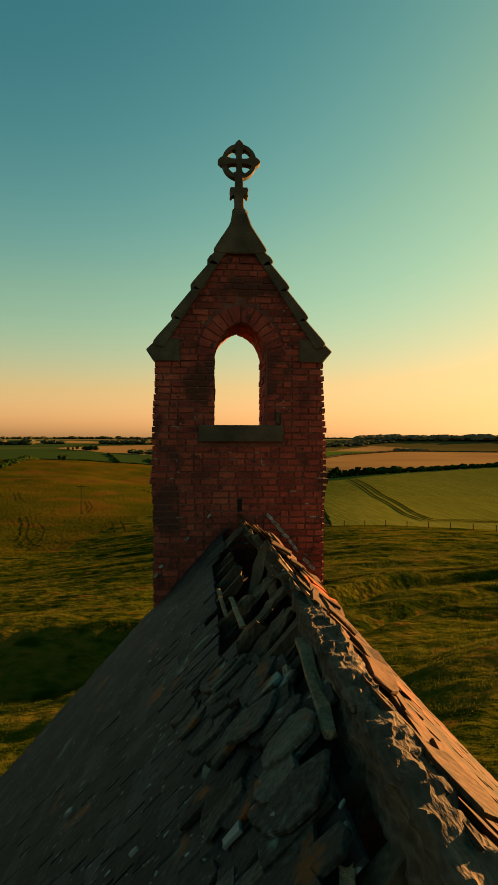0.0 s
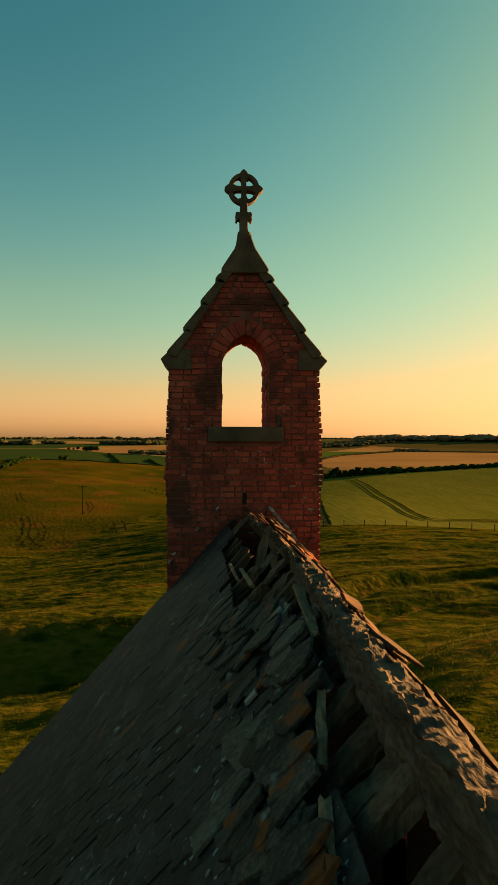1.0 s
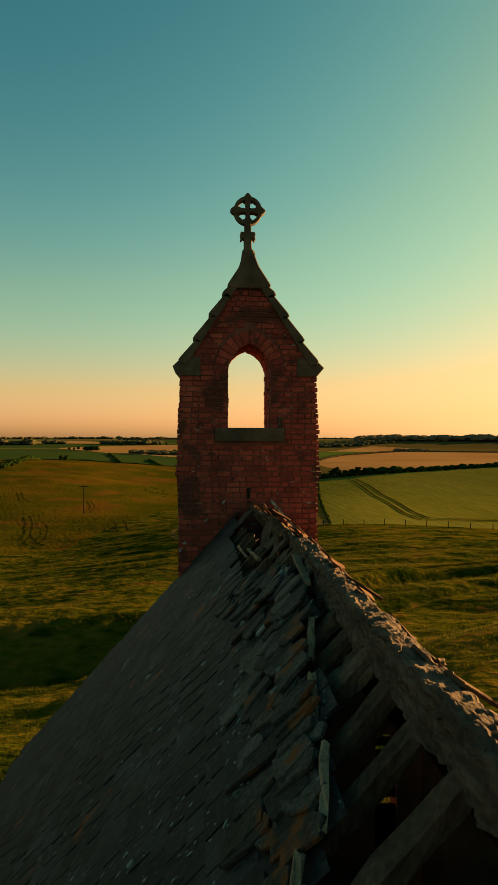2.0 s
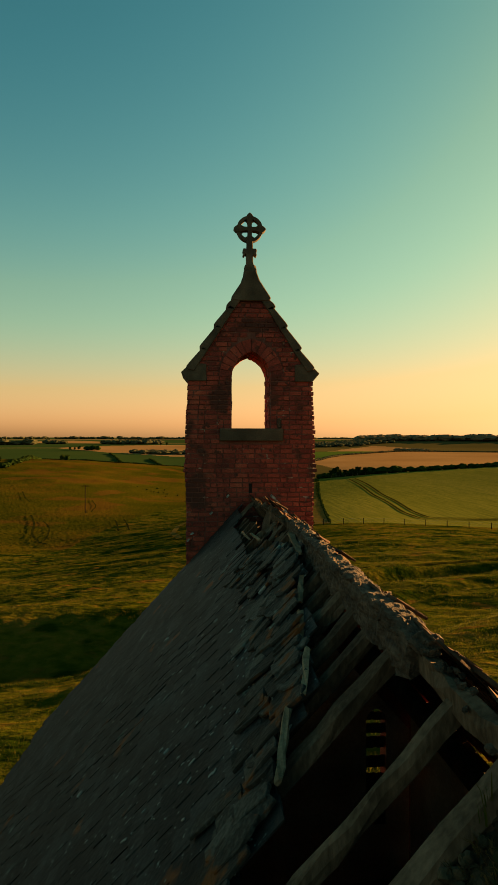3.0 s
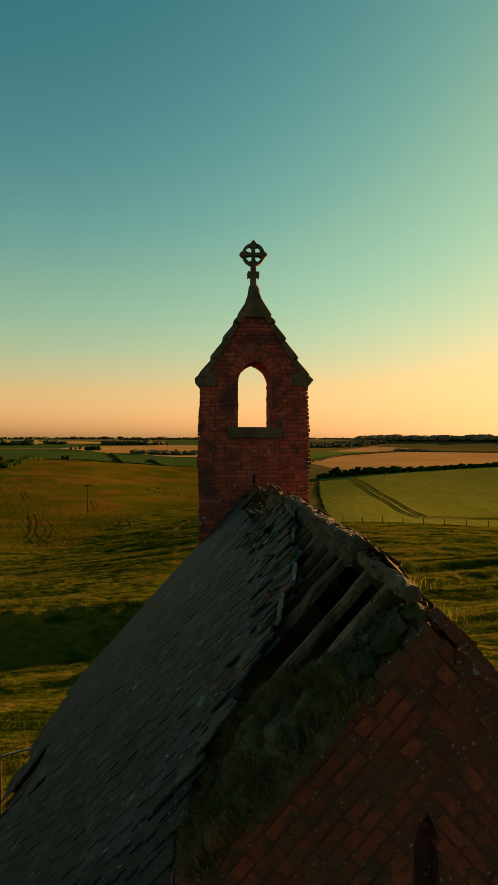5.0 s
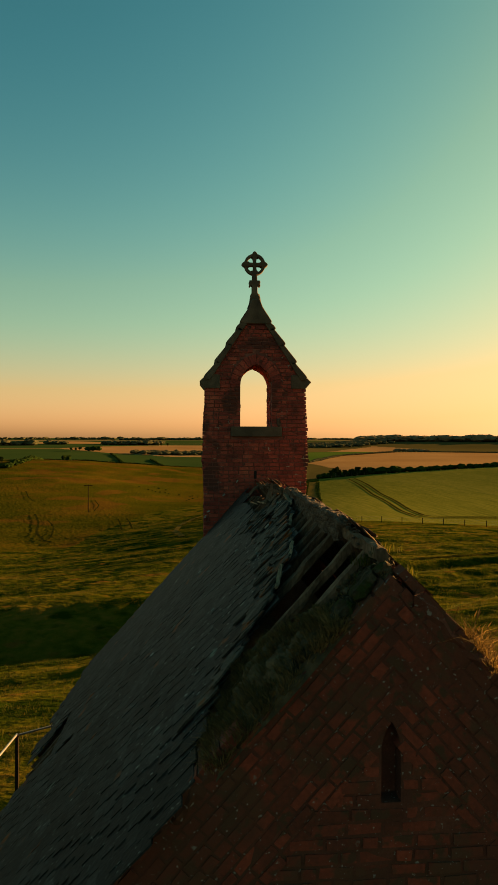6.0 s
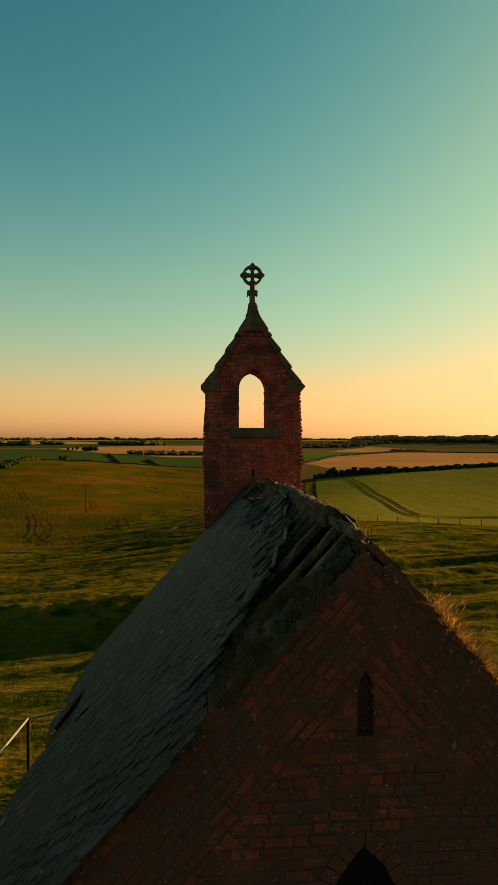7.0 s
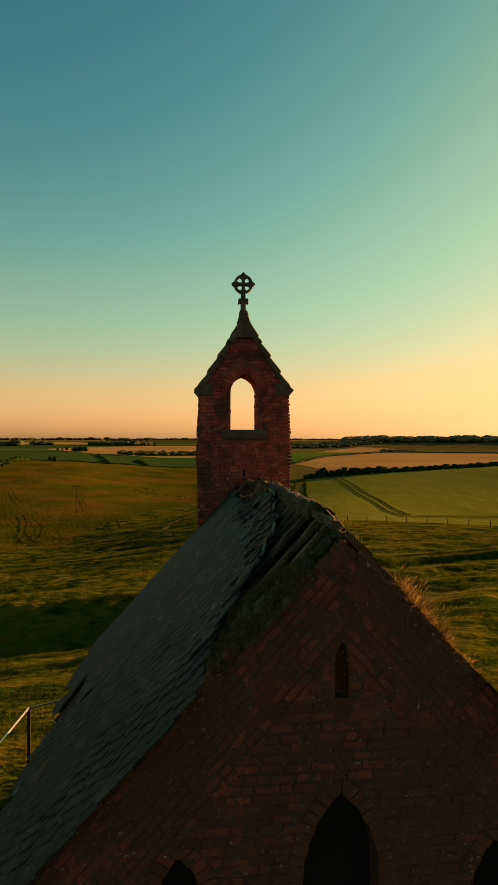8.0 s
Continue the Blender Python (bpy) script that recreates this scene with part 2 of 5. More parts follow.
def part(name, bm, mat, parent=None, label="", smooth=False):
    me = bpy.data.meshes.new(name)
    bmesh.ops.recalc_face_normals(bm, faces=bm.faces)
    bm.to_mesh(me)
    bm.free()
    me.materials.append(mat)
    if smooth:
        me.shade_smooth()
    ob = new(name, me)
    ob.parent = parent
    if label:
        ob["label"] = label
    return ob


def thing(name, place=(0, 0, 0), **tags):
    return tagged(_empty(name, place), **tags)


def _empty(name, place):
    ob = new(name)
    ob.empty_display_size = 0.2
    ob.location = place
    return ob


def parent_keep(ob, parent):
    ob.parent = parent
    ob.matrix_parent_inverse = Matrix.Translation(parent.location).inverted()
    return ob


class Soup:
    """Gathers many small solids into one mesh."""

    def __init__(self):
        self.v, self.f = [], []

    def add(self, verts, faces):
        k = len(self.v)
        self.v += [tuple(p) for p in verts]
        self.f += [tuple(i + k for i in f) for f in faces]

    def make(self, name, mat, parent=None, label="", kind="", smooth=False):
        me = bpy.data.meshes.new(name)
        me.from_pydata(self.v, [], self.f)
        me.materials.append(mat)
        if smooth:
            me.shade_smooth()
        ob = new(name, me)
        ob.parent = parent
        return tagged(ob, label=label, kind=kind)


BOX_F = [(0, 3, 2, 1), (4, 5, 6, 7), (0, 1, 5, 4), (1, 2, 6, 5), (2, 3, 7, 6), (3, 0, 4, 7)]


def block(sx, sy, sz, bevel=0.0, jag=0.0, rnd=RND):
    """Corners of a box round the origin whose top (z) face is drawn in by bevel and whose corners are uneven."""
    out = []
    for z in (-sz / 2, sz / 2):
        i = bevel if z > 0 else 0
        for x, y in ((-1, -1), (1, -1), (1, 1), (-1, 1)):
            out.append(Vector((x * (sx / 2 - i) + rnd.uniform(-jag, jag), y * (sy / 2 - i) + rnd.uniform(-jag, jag), z + rnd.uniform(-jag, jag) * 0.5)))
    return out


def slab_mesh(sx, sy, sz, rnd, n=8):
    """A broken slate: a four-sided outline with chipped corners and ragged edges, chamfered at the top."""
    ring = []
    for x, y in ((-1, -1), (0.1, -1), (1, -1), (1, 0), (1, 1), (0, 1), (-1, 1), (-1, -0.1)):
        cut = rnd.choice((1.0, 1.0, 0.94, 0.72)) if x and y and abs(x) == 1 == abs(y) else rnd.uniform(0.92, 1.06)
        ring.append(((x * cut + rnd.uniform(-0.14, 0.14)) * sx / 2, (y * cut + rnd.uniform(-0.10, 0.10)) * sy / 2))
    n = len(ring)
    v = [Vector((x, y, -sz / 2)) for x, y in ring] + [Vector((x, y, sz * 0.25)) for x, y in ring] + [Vector((x * 0.95, y * 0.97, sz / 2 + rnd.uniform(-0.3, 0.3) * sz)) for x, y in ring]
    f = [tuple(range(n - 1, -1, -1)), tuple(range(2 * n, 3 * n))]
    for r in (0, n):
        f += [(r + i, r + (i + 1) % n, r + n + (i + 1) % n, r + n + i) for i in range(n)]
    return v, f


def _ball():
    bm = bmesh.new()
    bmesh.ops.create_icosphere(bm, subdivisions=2, radius=1.0)
    v, f = [p.co.copy() for p in bm.verts], [tuple(q.index for q in face.verts) for face in bm.faces]
    bm.free()
    return v, f


CLUMP = _ball()


def crumb_mesh(sx, sy, sz, rnd):
    """A crumbled lump of mortar or brick."""
    o = Vector((rnd.uniform(0, 50), rnd.uniform(0, 50), rnd.uniform(0, 50)))
    out = []
    for p in CLUMP[0]:
        q = Vector([math.copysign(abs(c) ** 0.6, c) for c in p])
        k = 0.55 * (1 + 0.45 * noise.noise(p * 1.7 + o) + 0.30 * noise.noise(p * 5.0 + o))
        out.append(Vector((q.x * sx * k, q.y * sy * k, q.z * sz * k)))
    return out, CLUMP[1]


def raw_mesh(name, v, f, mat):
    me = bpy.data.meshes.new(name)
    me.from_pydata([tuple(p) for p in v], [], f)
    me.materials.append(mat)
    return me


def beam(p0, p1, w, h, up=(0, 0, 1), seg=10, rough=0.008, seed=0, taper=1.0):
    """A worn timber between two points: a squared section with uneven sides and split ends."""
    p0, p1, up = Vector(p0), Vector(p1), Vector(up)
    d = (p1 - p0).normalized()
    side = d.cross(up).normalized()
    up = side.cross(d).normalized()
    r = random.Random(seed)
    bm = bmesh.new()
    rings = []
    for i in range(seg + 1):
        k = i / seg
        s = 1 + (taper - 1) * k
        c = p0.lerp(p1, k) + side * r.uniform(-rough, rough) * 0.6 + up * r.uniform(-rough, rough) * 0.6
        ring = []
        for a, b in ((-1, -1), (0, -1), (1, -1), (1, 0), (1, 1), (0, 1), (-1, 1), (-1, 0)):
            t = 0.88 if a and b else 1.0
            jut = d * r.uniform(-0.05, 0.05) * min(1, w * 8) if i in (0, seg) else Vector()
            ring.append(bm.verts.new(c + side * (a * w / 2 * s * t + r.uniform(-rough, rough)) + up * (b * h / 2 * s * t + r.uniform(-rough, rough)) + jut))
        rings.append(ring)
    for a, b in zip(rings, rings[1:]):
        for i in range(8):
            bm.faces.new((a[i], a[(i + 1) % 8], b[(i + 1) % 8], b[i]))
    bm.faces.new(rings[0][::-1])
    bm.faces.new(rings[-1])
    return bm


def wall_sheet(outer, holes, y0, y1):
    """A wall in the xz plane with thickness from y0 to y1 and openings right through it."""
    bm = bmesh.new()
    edges, loops = [], []
    for loop in [outer] + holes:
        vs = [bm.verts.new((x, y0, z)) for x, z in loop]
        loops.append(vs)
        edges += [bm.edges.new((vs[i], vs[(i + 1) % len(vs)])) for i in range(len(vs))]
    bmesh.ops.triangle_fill(bm, use_beauty=True, use_dissolve=False, edges=edges, normal=(0, -1, 0))
    back = {}
    for v in list(bm.verts):
        back[v] = bm.verts.new((v.co.x, y1, v.co.z))
    for f in list(bm.faces):
        bm.faces.new([back[v] for v in reversed(f.verts)])
    for vs in loops:
        for i in range(len(vs)):
            a, b2 = vs[i], vs[(i + 1) % len(vs)]
            bm.faces.new((a, b2, back[b2], back[a]))
    return bm


def lancet(cx, half, z0, spring, apex, n=8):
    """Outline of a pointed opening, from its left foot over the point to its right foot."""
    rise = apex - spring
    r = (rise * rise + half * half) / (2 * half)
    pts = [(cx - half, z0)]
    end = math.asin(min(1, rise / r))
    for i in range(n + 1):
        a = end * i / n
        pts.append((cx - half + r - r * math.cos(a), spring + r * math.sin(a)))
    return pts + [(2 * cx - x, z) for x, z in reversed(pts[:-1])]


def inside(x, z, poly):
    hit = False
    for (x0, z0), (x1, z1) in zip(poly, poly[1:] + poly[:1]):
        if (z0 > z) != (z1 > z) and x < x0 + (z - z0) / (z1 - z0) * (x1 - x0):
            hit = not hit
    return hit


def smooth(a, b, x):
    t = np.clip((x - a) / (b - a), 0, 1)
    return t * t * (3 - 2 * t)


# ---------------------------------------------------------------- ground
def lattice(seed):
    g = np.random.RandomState(seed)
    table = g.rand(256, 256)

    def noise2(x, y):
        xi, yi = np.floor(x).astype(int), np.floor(y).astype(int)
        fx, fy = x - xi, y - yi
        fx, fy = fx * fx * (3 - 2 * fx), fy * fy * (3 - 2 * fy)
        g00, g10 = table[xi % 256, yi % 256], table[(xi + 1) % 256, yi % 256]
        g01, g11 = table[xi % 256, (yi + 1) % 256], table[(xi + 1) % 256, (yi + 1) % 256]
        return (g00 * (1 - fx) + g10 * fx) * (1 - fy) + (g01 * (1 - fx) + g11 * fx) * fy - 0.5
    return noise2


N1, N2, N3, N4 = lattice(1), lattice(2), lattice(3), lattice(4)
HUB = (-0.7, -9.0)
FORE = [(0, 1.15), (8, 0.9), (13, 0.55), (17.3, -0.1), (20, -0.8), (23.4, -1.65), (26, -2.3), (27.6, -2.65), (28.6, -5.4), (31, -6.2), (32.6, -4.3), (34.2, -3.1), (37.2, -2.05), (39.5, -1.95), (44, -3.0)]
PROFILES = [
    (-13.0, FORE + [(62, -5.6), (90, -9.8), (118, -12.6), (135, -12.4), (160, -11.4), (220, -8.8), (300, -6.4), (370, -4.6), (400, -6), (430, -9), (520, -7.5), (600, -6), (760, -2.6), (900, 0), (1300, 2.2), (2500, 3.2), (5200, 3.2)]),
    (0.0, [(0, 1.15), (12, 0.8), (19, -0.2), (26, -1.6), (30, -2.4), (31.2, -4.9), (33.5, -5.3), (36, -2.6), (39, -2.3), (50, -4.2), (100, -8.2), (150, -11.0), (190, -12.8), (230, -12.6), (300, -11.8), (370, -11), (420, -13.5), (520, -9.5), (600, -6.5), (760, -2.6), (900, 0.2), (1300, 2.4), (2500, 4.2), (5200, 4.2)]),
    (13.0, [(0, 1.15), (8, 0.9), (14, 0.2), (19, -1.0), (24, -1.6), (30, -2.0), (31.5, -2.7), (33.5, -2.1), (37.5, -2.4), (38.4, -4.0), (39.6, -4.0), (41.2, -2.0), (43, -2.0), (48, -2.3), (62, -2.9), (96, -5.4), (110, -6.0), (160, -6.6), (265, -6.4), (285, -8.6), (310, -8.3), (450, -7.9), (620, -5.6), (680, -6.5), (760, -4), (900, 4.0), (1000, 4.5), (1400, 3), (2500, 5.5), (5200, 6.0)]),
]


def height(x, y):
    x, y = np.asarray(x, float), np.asarray(y, float)
    dx, dy = x - HUB[0], y - HUB[1]
    d = np.hypot(dx, dy)
    bearing = np.degrees(np.arctan2(dx, dy))
    slant = np.clip(bearing - 10, 0, 20) * 0.8 * (1 - smooth(62, 95, d))      # the ditch runs slantwise
    across = d + (np.maximum(dy, 0) * 1.03 - d) * (1 - smooth(42, 75, d)) * (1 - smooth(32, 60, np.abs(bearing)))      # the ditch beyond the chapel runs straight
    left, middle, right = [np.interp(e, *zip(*p)) for e, (_, p) in zip((across, across, d - slant), PROFILES)]
    w1, w2 = [sum(np.clip((bearing + o + k * 0.7) / 13, 0, 1) for k in range(-6, 7)) / 13 for o in (13, 0)]
    z = (left * (1 - w1) + middle * w1) * (1 - w2) + right * w2
    z = z + np.clip(bearing - 19, -9, 12) * 0.38 * smooth(120, 265, d) * (1 - smooth(280, 420, d)) * w2
    z = z + 0.05 * np.clip(x + 4.5, -14, 0) * (1 - smooth(22, 30, d)) * smooth(4, 10, d)
    z = z + 0.07 * np.clip(x + 5, -22, 0) * smooth(12, 30, d) * (1 - smooth(45, 105, d))
    near = smooth(14, 26, d) * (1 - smooth(90, 200, d) * 0.7) * (1 - smooth(200, 330, d)) * (1 - w2 * smooth(84, 96, d))
    z = z + near * (N1(x / 22 + 9, y / 8) * 0.7 + N2(x / 9.0, y / 1.9 + 4) * 0.30 + N4(x / 5.0 + 3, y / 1.1) * 0.20 + N3(x / 1.7, y / 0.7) * 0.11)
    z = z + smooth(5, 14, d) * (1 - smooth(40, 90, d)) * N4(x / 0.7, y / 0.5) * 0.10
    z = z + smooth(150, 260, d) * (N1(x / 60, y / 45) * 1.6 + N2(x / 14, y / 10) * 0.7 + N3(x / 4, y / 3) * 0.25) * (1 - smooth(330, 420, d)) * (1 - w2)
    z = z + smooth(400, 900, d) * N1(x / 420 + 3, y / 160 + 5) * 2.0
    return z


def ground_z(x, y):
    return float(height(np.array([x]), np.array([y]))[0])


def build_ground():
    bearings = np.concatenate([np.arange(-180, -34, 4.0), np.arange(-34, 44, 0.2), np.arange(44, 180, 4.0)])
    rings = np.concatenate([[0.0], np.geomspace(2.0, 17.5, 30), np.arange(18, 110, 0.35), np.geomspace(110.4, 4800, 400)])
    bb, rr = np.meshgrid(np.radians(bearings), rings)
    x, y = HUB[0] + rr * np.sin(bb), HUB[1] + rr * np.cos(bb)
    z = height(x, y)
    nb, nr = len(bearings), len(rings)
    verts = np.stack([x, y, z], -1).reshape(-1, 3)
    i, j = np.meshgrid(np.arange(nr - 1), np.arange(nb), indexing="ij")
    j2 = (j + 1) % nb
    faces = np.stack([i * nb + j, i * nb + j2, (i + 1) * nb + j2, (i + 1) * nb + j], -1).reshape(-1, 4)
    me = bpy.data.meshes.new("ground")
    me.vertices.add(len(verts))
    me.vertices.foreach_set("co", verts.ravel())
    me.loops.add(faces.size)
    me.loops.foreach_set("vertex_index", faces.ravel())
    me.polygons.add(len(faces))
    me.polygons.foreach_set("loop_start", np.arange(len(faces)) * 4)
    for m in (mat_grass, mat_hill, mat_crop, mat_wheat, mat_green, mat_pale, mat_fresh, mat_olive):
        me.materials.append(m)
    mid = verts[faces].mean(1)
    d = np.hypot(mid[:, 0] - HUB[0], mid[:, 1] - HUB[1])
    a = np.degrees(np.arctan2(mid[:, 0] - HUB[0], mid[:, 1] - HUB[1]))
    wob = N1(mid[:, 0] / 30, mid[:, 1] / 30) * 6
    slot = np.zeros(len(faces), int)
    left, right = a < 5, a >= 5
    slot[left & (d > 112 + 5.5 * np.clip(a + 13, 0, 14) + wob)] = 1
    slot[left & (d > 380)] = 4
    slot[left & (d > np.interp(a, [-13.5, -9, -3], [700, 590, 530])) & (d < np.interp(a, [-13.5, -9, -3], [702, 760, 800]))] = 3
    slot[left & (d > 860) & (d < np.interp(a, [-17, -12, -7], [900, 1150, 870]))] = 3
    slot[left & (d > 1250)] = 5
    slot[left & (d > 1600)] = 4
    slot[right & (d > 98.5) & (a > np.interp(d, [98, 130, 180], [12.2, 11.5, 11.1]))] = 2
    slot[right & (d > 276)] = 7
    wheat_near, wheat_far = np.interp(a, [9.8, 13, 18, 27], [412, 335, 310, 300]), np.interp(a, [9.8, 13, 18, 20], [415, 520, 615, 640])
    slot[right & (d > wheat_near) & (d < wheat_far)] = 3
    green_far = np.interp(a, [9.8, 13, 16], [600, 622, 640])
    slot[right & (d > wheat_far) & (d < green_far)] = 6
    slot[right & (d > np.maximum(green_far, wheat_far)) & (d < np.interp(a, [11.5, 13, 16, 19, 22.3], [600, 705, 790, 760, 640]))] = 3
    slot[right & (d > 900)] = 4
    slot[right & (d > 1300)] = 5
    slot[right & (d > 2000)] = 4
    me.polygons.foreach_set("material_index", slot)
    me.update()
    me.validate()
    me.shade_smooth()
    return tagged(new("ground", me), "rolling green pasture with crop and wheat fields to the horizon", "ground", kind="structure")


build_ground()

# ---------------------------------------------------------------- chapel shell
HALF, PITCH = 3.2, 1.1                        # half span at the eaves, rise per metre
SLOPE = math.hypot(1, PITCH)
GABLE_Y, FAR_Y = -8.6, 0.0


def ridge_z(y):
    return 7.5 - 0.26 * float(smooth(-3.6, 0.0, y)) - 0.05 * float(smooth(-7.6, -8.6, y))


def roof_point(side, s, y, lift=0.0):
    """A point s metres down the slope from the ridge on the side -1 or 1, lift metres above the slates' bed."""
    x = s / SLOPE
    dip = 0.025 * noise.noise(Vector((s * 0.9, y * 0.7, side * 3.0)))
    return Vector((side * x, y, ridge_z(y) - PITCH * x + dip)) + Vector((side * PITCH / SLOPE, 0, 1 / SLOPE)) * lift


def gable_outline(half, top, foot):
    return [(-half, foot), (half, foot), (half, top - PITCH * half), (0, top), (-half, top - PITCH * half)]


NAVE = tagged(_empty("chapel_nave", (0, -4.3, 1.0)), "derelict red-brick chapel nave with a broken slate roof", "building")
GABLE_TOP, WALL_HALF = 7.38, 2.98
near_holes = [lancet(0.0, 0.30, 3.0, 4.75, 5.39), lancet(-1.25, 0.22, 3.0, 4.45, 4.98), lancet(1.25, 0.22, 3.0, 4.45, 4.98), lancet(0.0, 0.055, 6.12, 6.40, 6.56, 4)]
far_holes = [lancet(2.05, 0.165, 1.9, 3.60, 3.80, 5), lancet(-2.05, 0.165, 1.9, 3.60, 3.80, 5)]


def own(name, bm, mat, parent, label=""):
    return parent_keep(part(name, bm, mat, None, label), parent)


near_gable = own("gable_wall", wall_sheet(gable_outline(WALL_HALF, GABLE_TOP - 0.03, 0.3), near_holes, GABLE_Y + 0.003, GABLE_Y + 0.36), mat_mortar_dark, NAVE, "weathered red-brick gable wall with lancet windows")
far_gable = own("gable_wall", wall_sheet(gable_outline(WALL_HALF, 7.12, -0.6), far_holes, FAR_Y + 0.03, FAR_Y + 0.33), mat_brick_gj, NAVE, "far red-brick gable wall below the bellcote")
for sgn in (-1, 1):
    bm = bmesh.new()
    x0, x1 = sgn * WALL_HALF, sgn * (WALL_HALF - 0.35)
    bmesh.ops.create_cube(bm, size=1, matrix=Matrix.Translation(((x0 + x1) / 2, -4.15, 2.05)) @ Matrix.Diagonal((0.35, 8.2, 3.7, 1)))
    own("side_wall", bm, mat_brick_gj, NAVE)
    # made-up pale lining that brightens the dark interior
    bm = bmesh.new()
    bmesh.ops.create_cube(bm, size=1, matrix=Matrix.Translation((sgn * (WALL_HALF - 0.365), -4.1, 2.2)) @ Matrix.Diagonal((0.025, 8.1, 3.3, 1)))
    own("plaster_lining", bm, mat_plaster, NAVE)
bm = bmesh.new()
bmesh.ops.create_cube(bm, size=1, matrix=Matrix.Translation((0, -4.2, 0.55)) @ Matrix.Diagonal((5.4, 8.0, 0.3, 1)))
own("floor_slab", bm, mat_plaster, NAVE)

own("plaster_lining", wall_sheet(gable_outline(2.6, 6.3, 0.7), far_holes, FAR_Y - 0.006, FAR_Y + 0.026), mat_plaster, NAVE)
# boards in the far window, near-black sheets for the shade inside the near lancets
for k, (z, tall) in enumerate(((2.30, 0.82), (2.90, 0.20), (3.22, 0.19), (3.445, 0.165), (3.645, 0.14))):
    bm = beam((1.87, 0.09, z), (2.23, 0.09, z), 0.03, tall, seed=k)
    own("window_board", bm, mat_wood, NAVE)
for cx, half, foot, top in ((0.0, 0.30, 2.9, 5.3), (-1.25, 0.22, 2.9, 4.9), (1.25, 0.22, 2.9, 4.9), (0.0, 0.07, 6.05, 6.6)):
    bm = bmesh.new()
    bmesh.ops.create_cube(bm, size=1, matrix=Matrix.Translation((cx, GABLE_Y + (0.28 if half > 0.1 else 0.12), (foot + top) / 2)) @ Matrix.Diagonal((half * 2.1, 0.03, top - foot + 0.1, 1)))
    own("window_shutter" if half > 0.1 else "niche_back", bm, mat_dark if half > 0.1 else mat_mortar_dark, NAVE, "near-black sheet filling the lancet window" if half > 0.1 else "blind back of the small niche")

# roof carpentry
ROOF = tagged(_empty("nave_roof", (0, -4.3, 7.0)), "old slate roof with missing slates and bare rafters", "roof")
RAFTERS = [-8.13, -7.82, -7.33] + [-7.06 + 0.268 * i for i in range(27)]
for i, y in enumerate(RAFTERS):
    for sgn in (-1, 1):
        r = random.Random(i * 2 + sgn)
        start = 0.06
        if sgn < 0 and ((y > -4.5 and i % 2) or y > -1.2):
            start = 0.75
        elif sgn < 0 and y > -4.5:
            start = 0.30
        a = roof_point(sgn, start, y + r.uniform(-0.015, 0.015), -0.055)
        e = roof_point(sgn, 4.7, y + r.uniform(-0.02, 0.02), -0.055)
        nrm = Vector((sgn * PITCH / SLOPE, 0, 1 / SLOPE))
        parent_keep(part("rafter", beam(a, e, 0.044 if i == 1 else 0.080, 0.060, nrm, 40, 0.006, i * 5 + sgn), mat_wood, None), ROOF)
parent_keep(part("ridge_board", beam((-0.01, -8.47, 7.43), (0.0, -4.35, 7.42), 0.060, 0.085, seg=46, rough=0.009, seed=3), mat_wood, None, "split grey ridge timber"), ROOF)
parent_keep(part("ridge_board", beam((0.02, -4.9, 7.42), (0.02, -0.02, 7.20), 0.035, 0.045, seg=40, rough=0.006, seed=4), mat_wood, None, "split grey ridge timber"), ROOF)
for sgn in (-1, 1):
    parent_keep(part("purlin", beam(roof_point(sgn, 2.3, -8.5, -0.22), roof_point(sgn, 2.3, 0.0, -0.22), 0.15, 0.18, seg=14, seed=8), mat_wood, None), ROOF)


def hole_edge(y):
    """Distance down the left slope, across the plan, to which the slates are gone."""
    ys = [-8.7, -8.1, -7.8, -7.66, -7.5, -7.3, -7.0, -6.6, -6.2, -5.85, -5.4, -5.0, -4.8, -4.3, -3.9, -3.0, -2.4, -1.6, -0.9, 0.1]
    us = [1.05, 0.98, 0.68, 0.56, 0.48, 0.38, 0.25, 0.24, 0.20, 0.12, 0.09, 0.11, 0.20, 0.28, 0.34, 0.34, 0.34, 0.28, 0.20, 0.12]
    return float(np.interp(y, ys, us))


# slates
GAUGE, WIDE, LONG, THICK = 0.105, 0.160, 0.225, 0.009
tile_rnd = random.Random(11)
TILE_MESHES = [raw_mesh("slate", block(WIDE - 0.008, LONG, THICK, 0.002, 0.004, tile_rnd), BOX_F, mat_slate) for _ in range(12)]


def tile_pose(side, s, y, rnd, loose):
    """Pose of a slate whose lower edge lies s metres down the slope."""
    base = roof_point(side, max(0.0, s - LONG / 2), y, 0.020)
    down = Vector((side / SLOPE, 0, -PITCH / SLOPE))
    nrm = Vector((side * PITCH / SLOPE, 0, 1 / SLOPE))
    along = nrm.cross(down) if side > 0 else nrm.cross(down)
    m = Matrix((along, -down, nrm)).transposed().to_4x4()
    m.translation = base
    tip = math.degrees(math.atan2(0.0125, LONG))
    return m @ pose(0, 0, rnd.uniform(0, 0.004), -tip + rnd.gauss(0, 0.7 * loose), rnd.gauss(0, 2.4 * loose), rnd.gauss(0, 2.4 * loose))


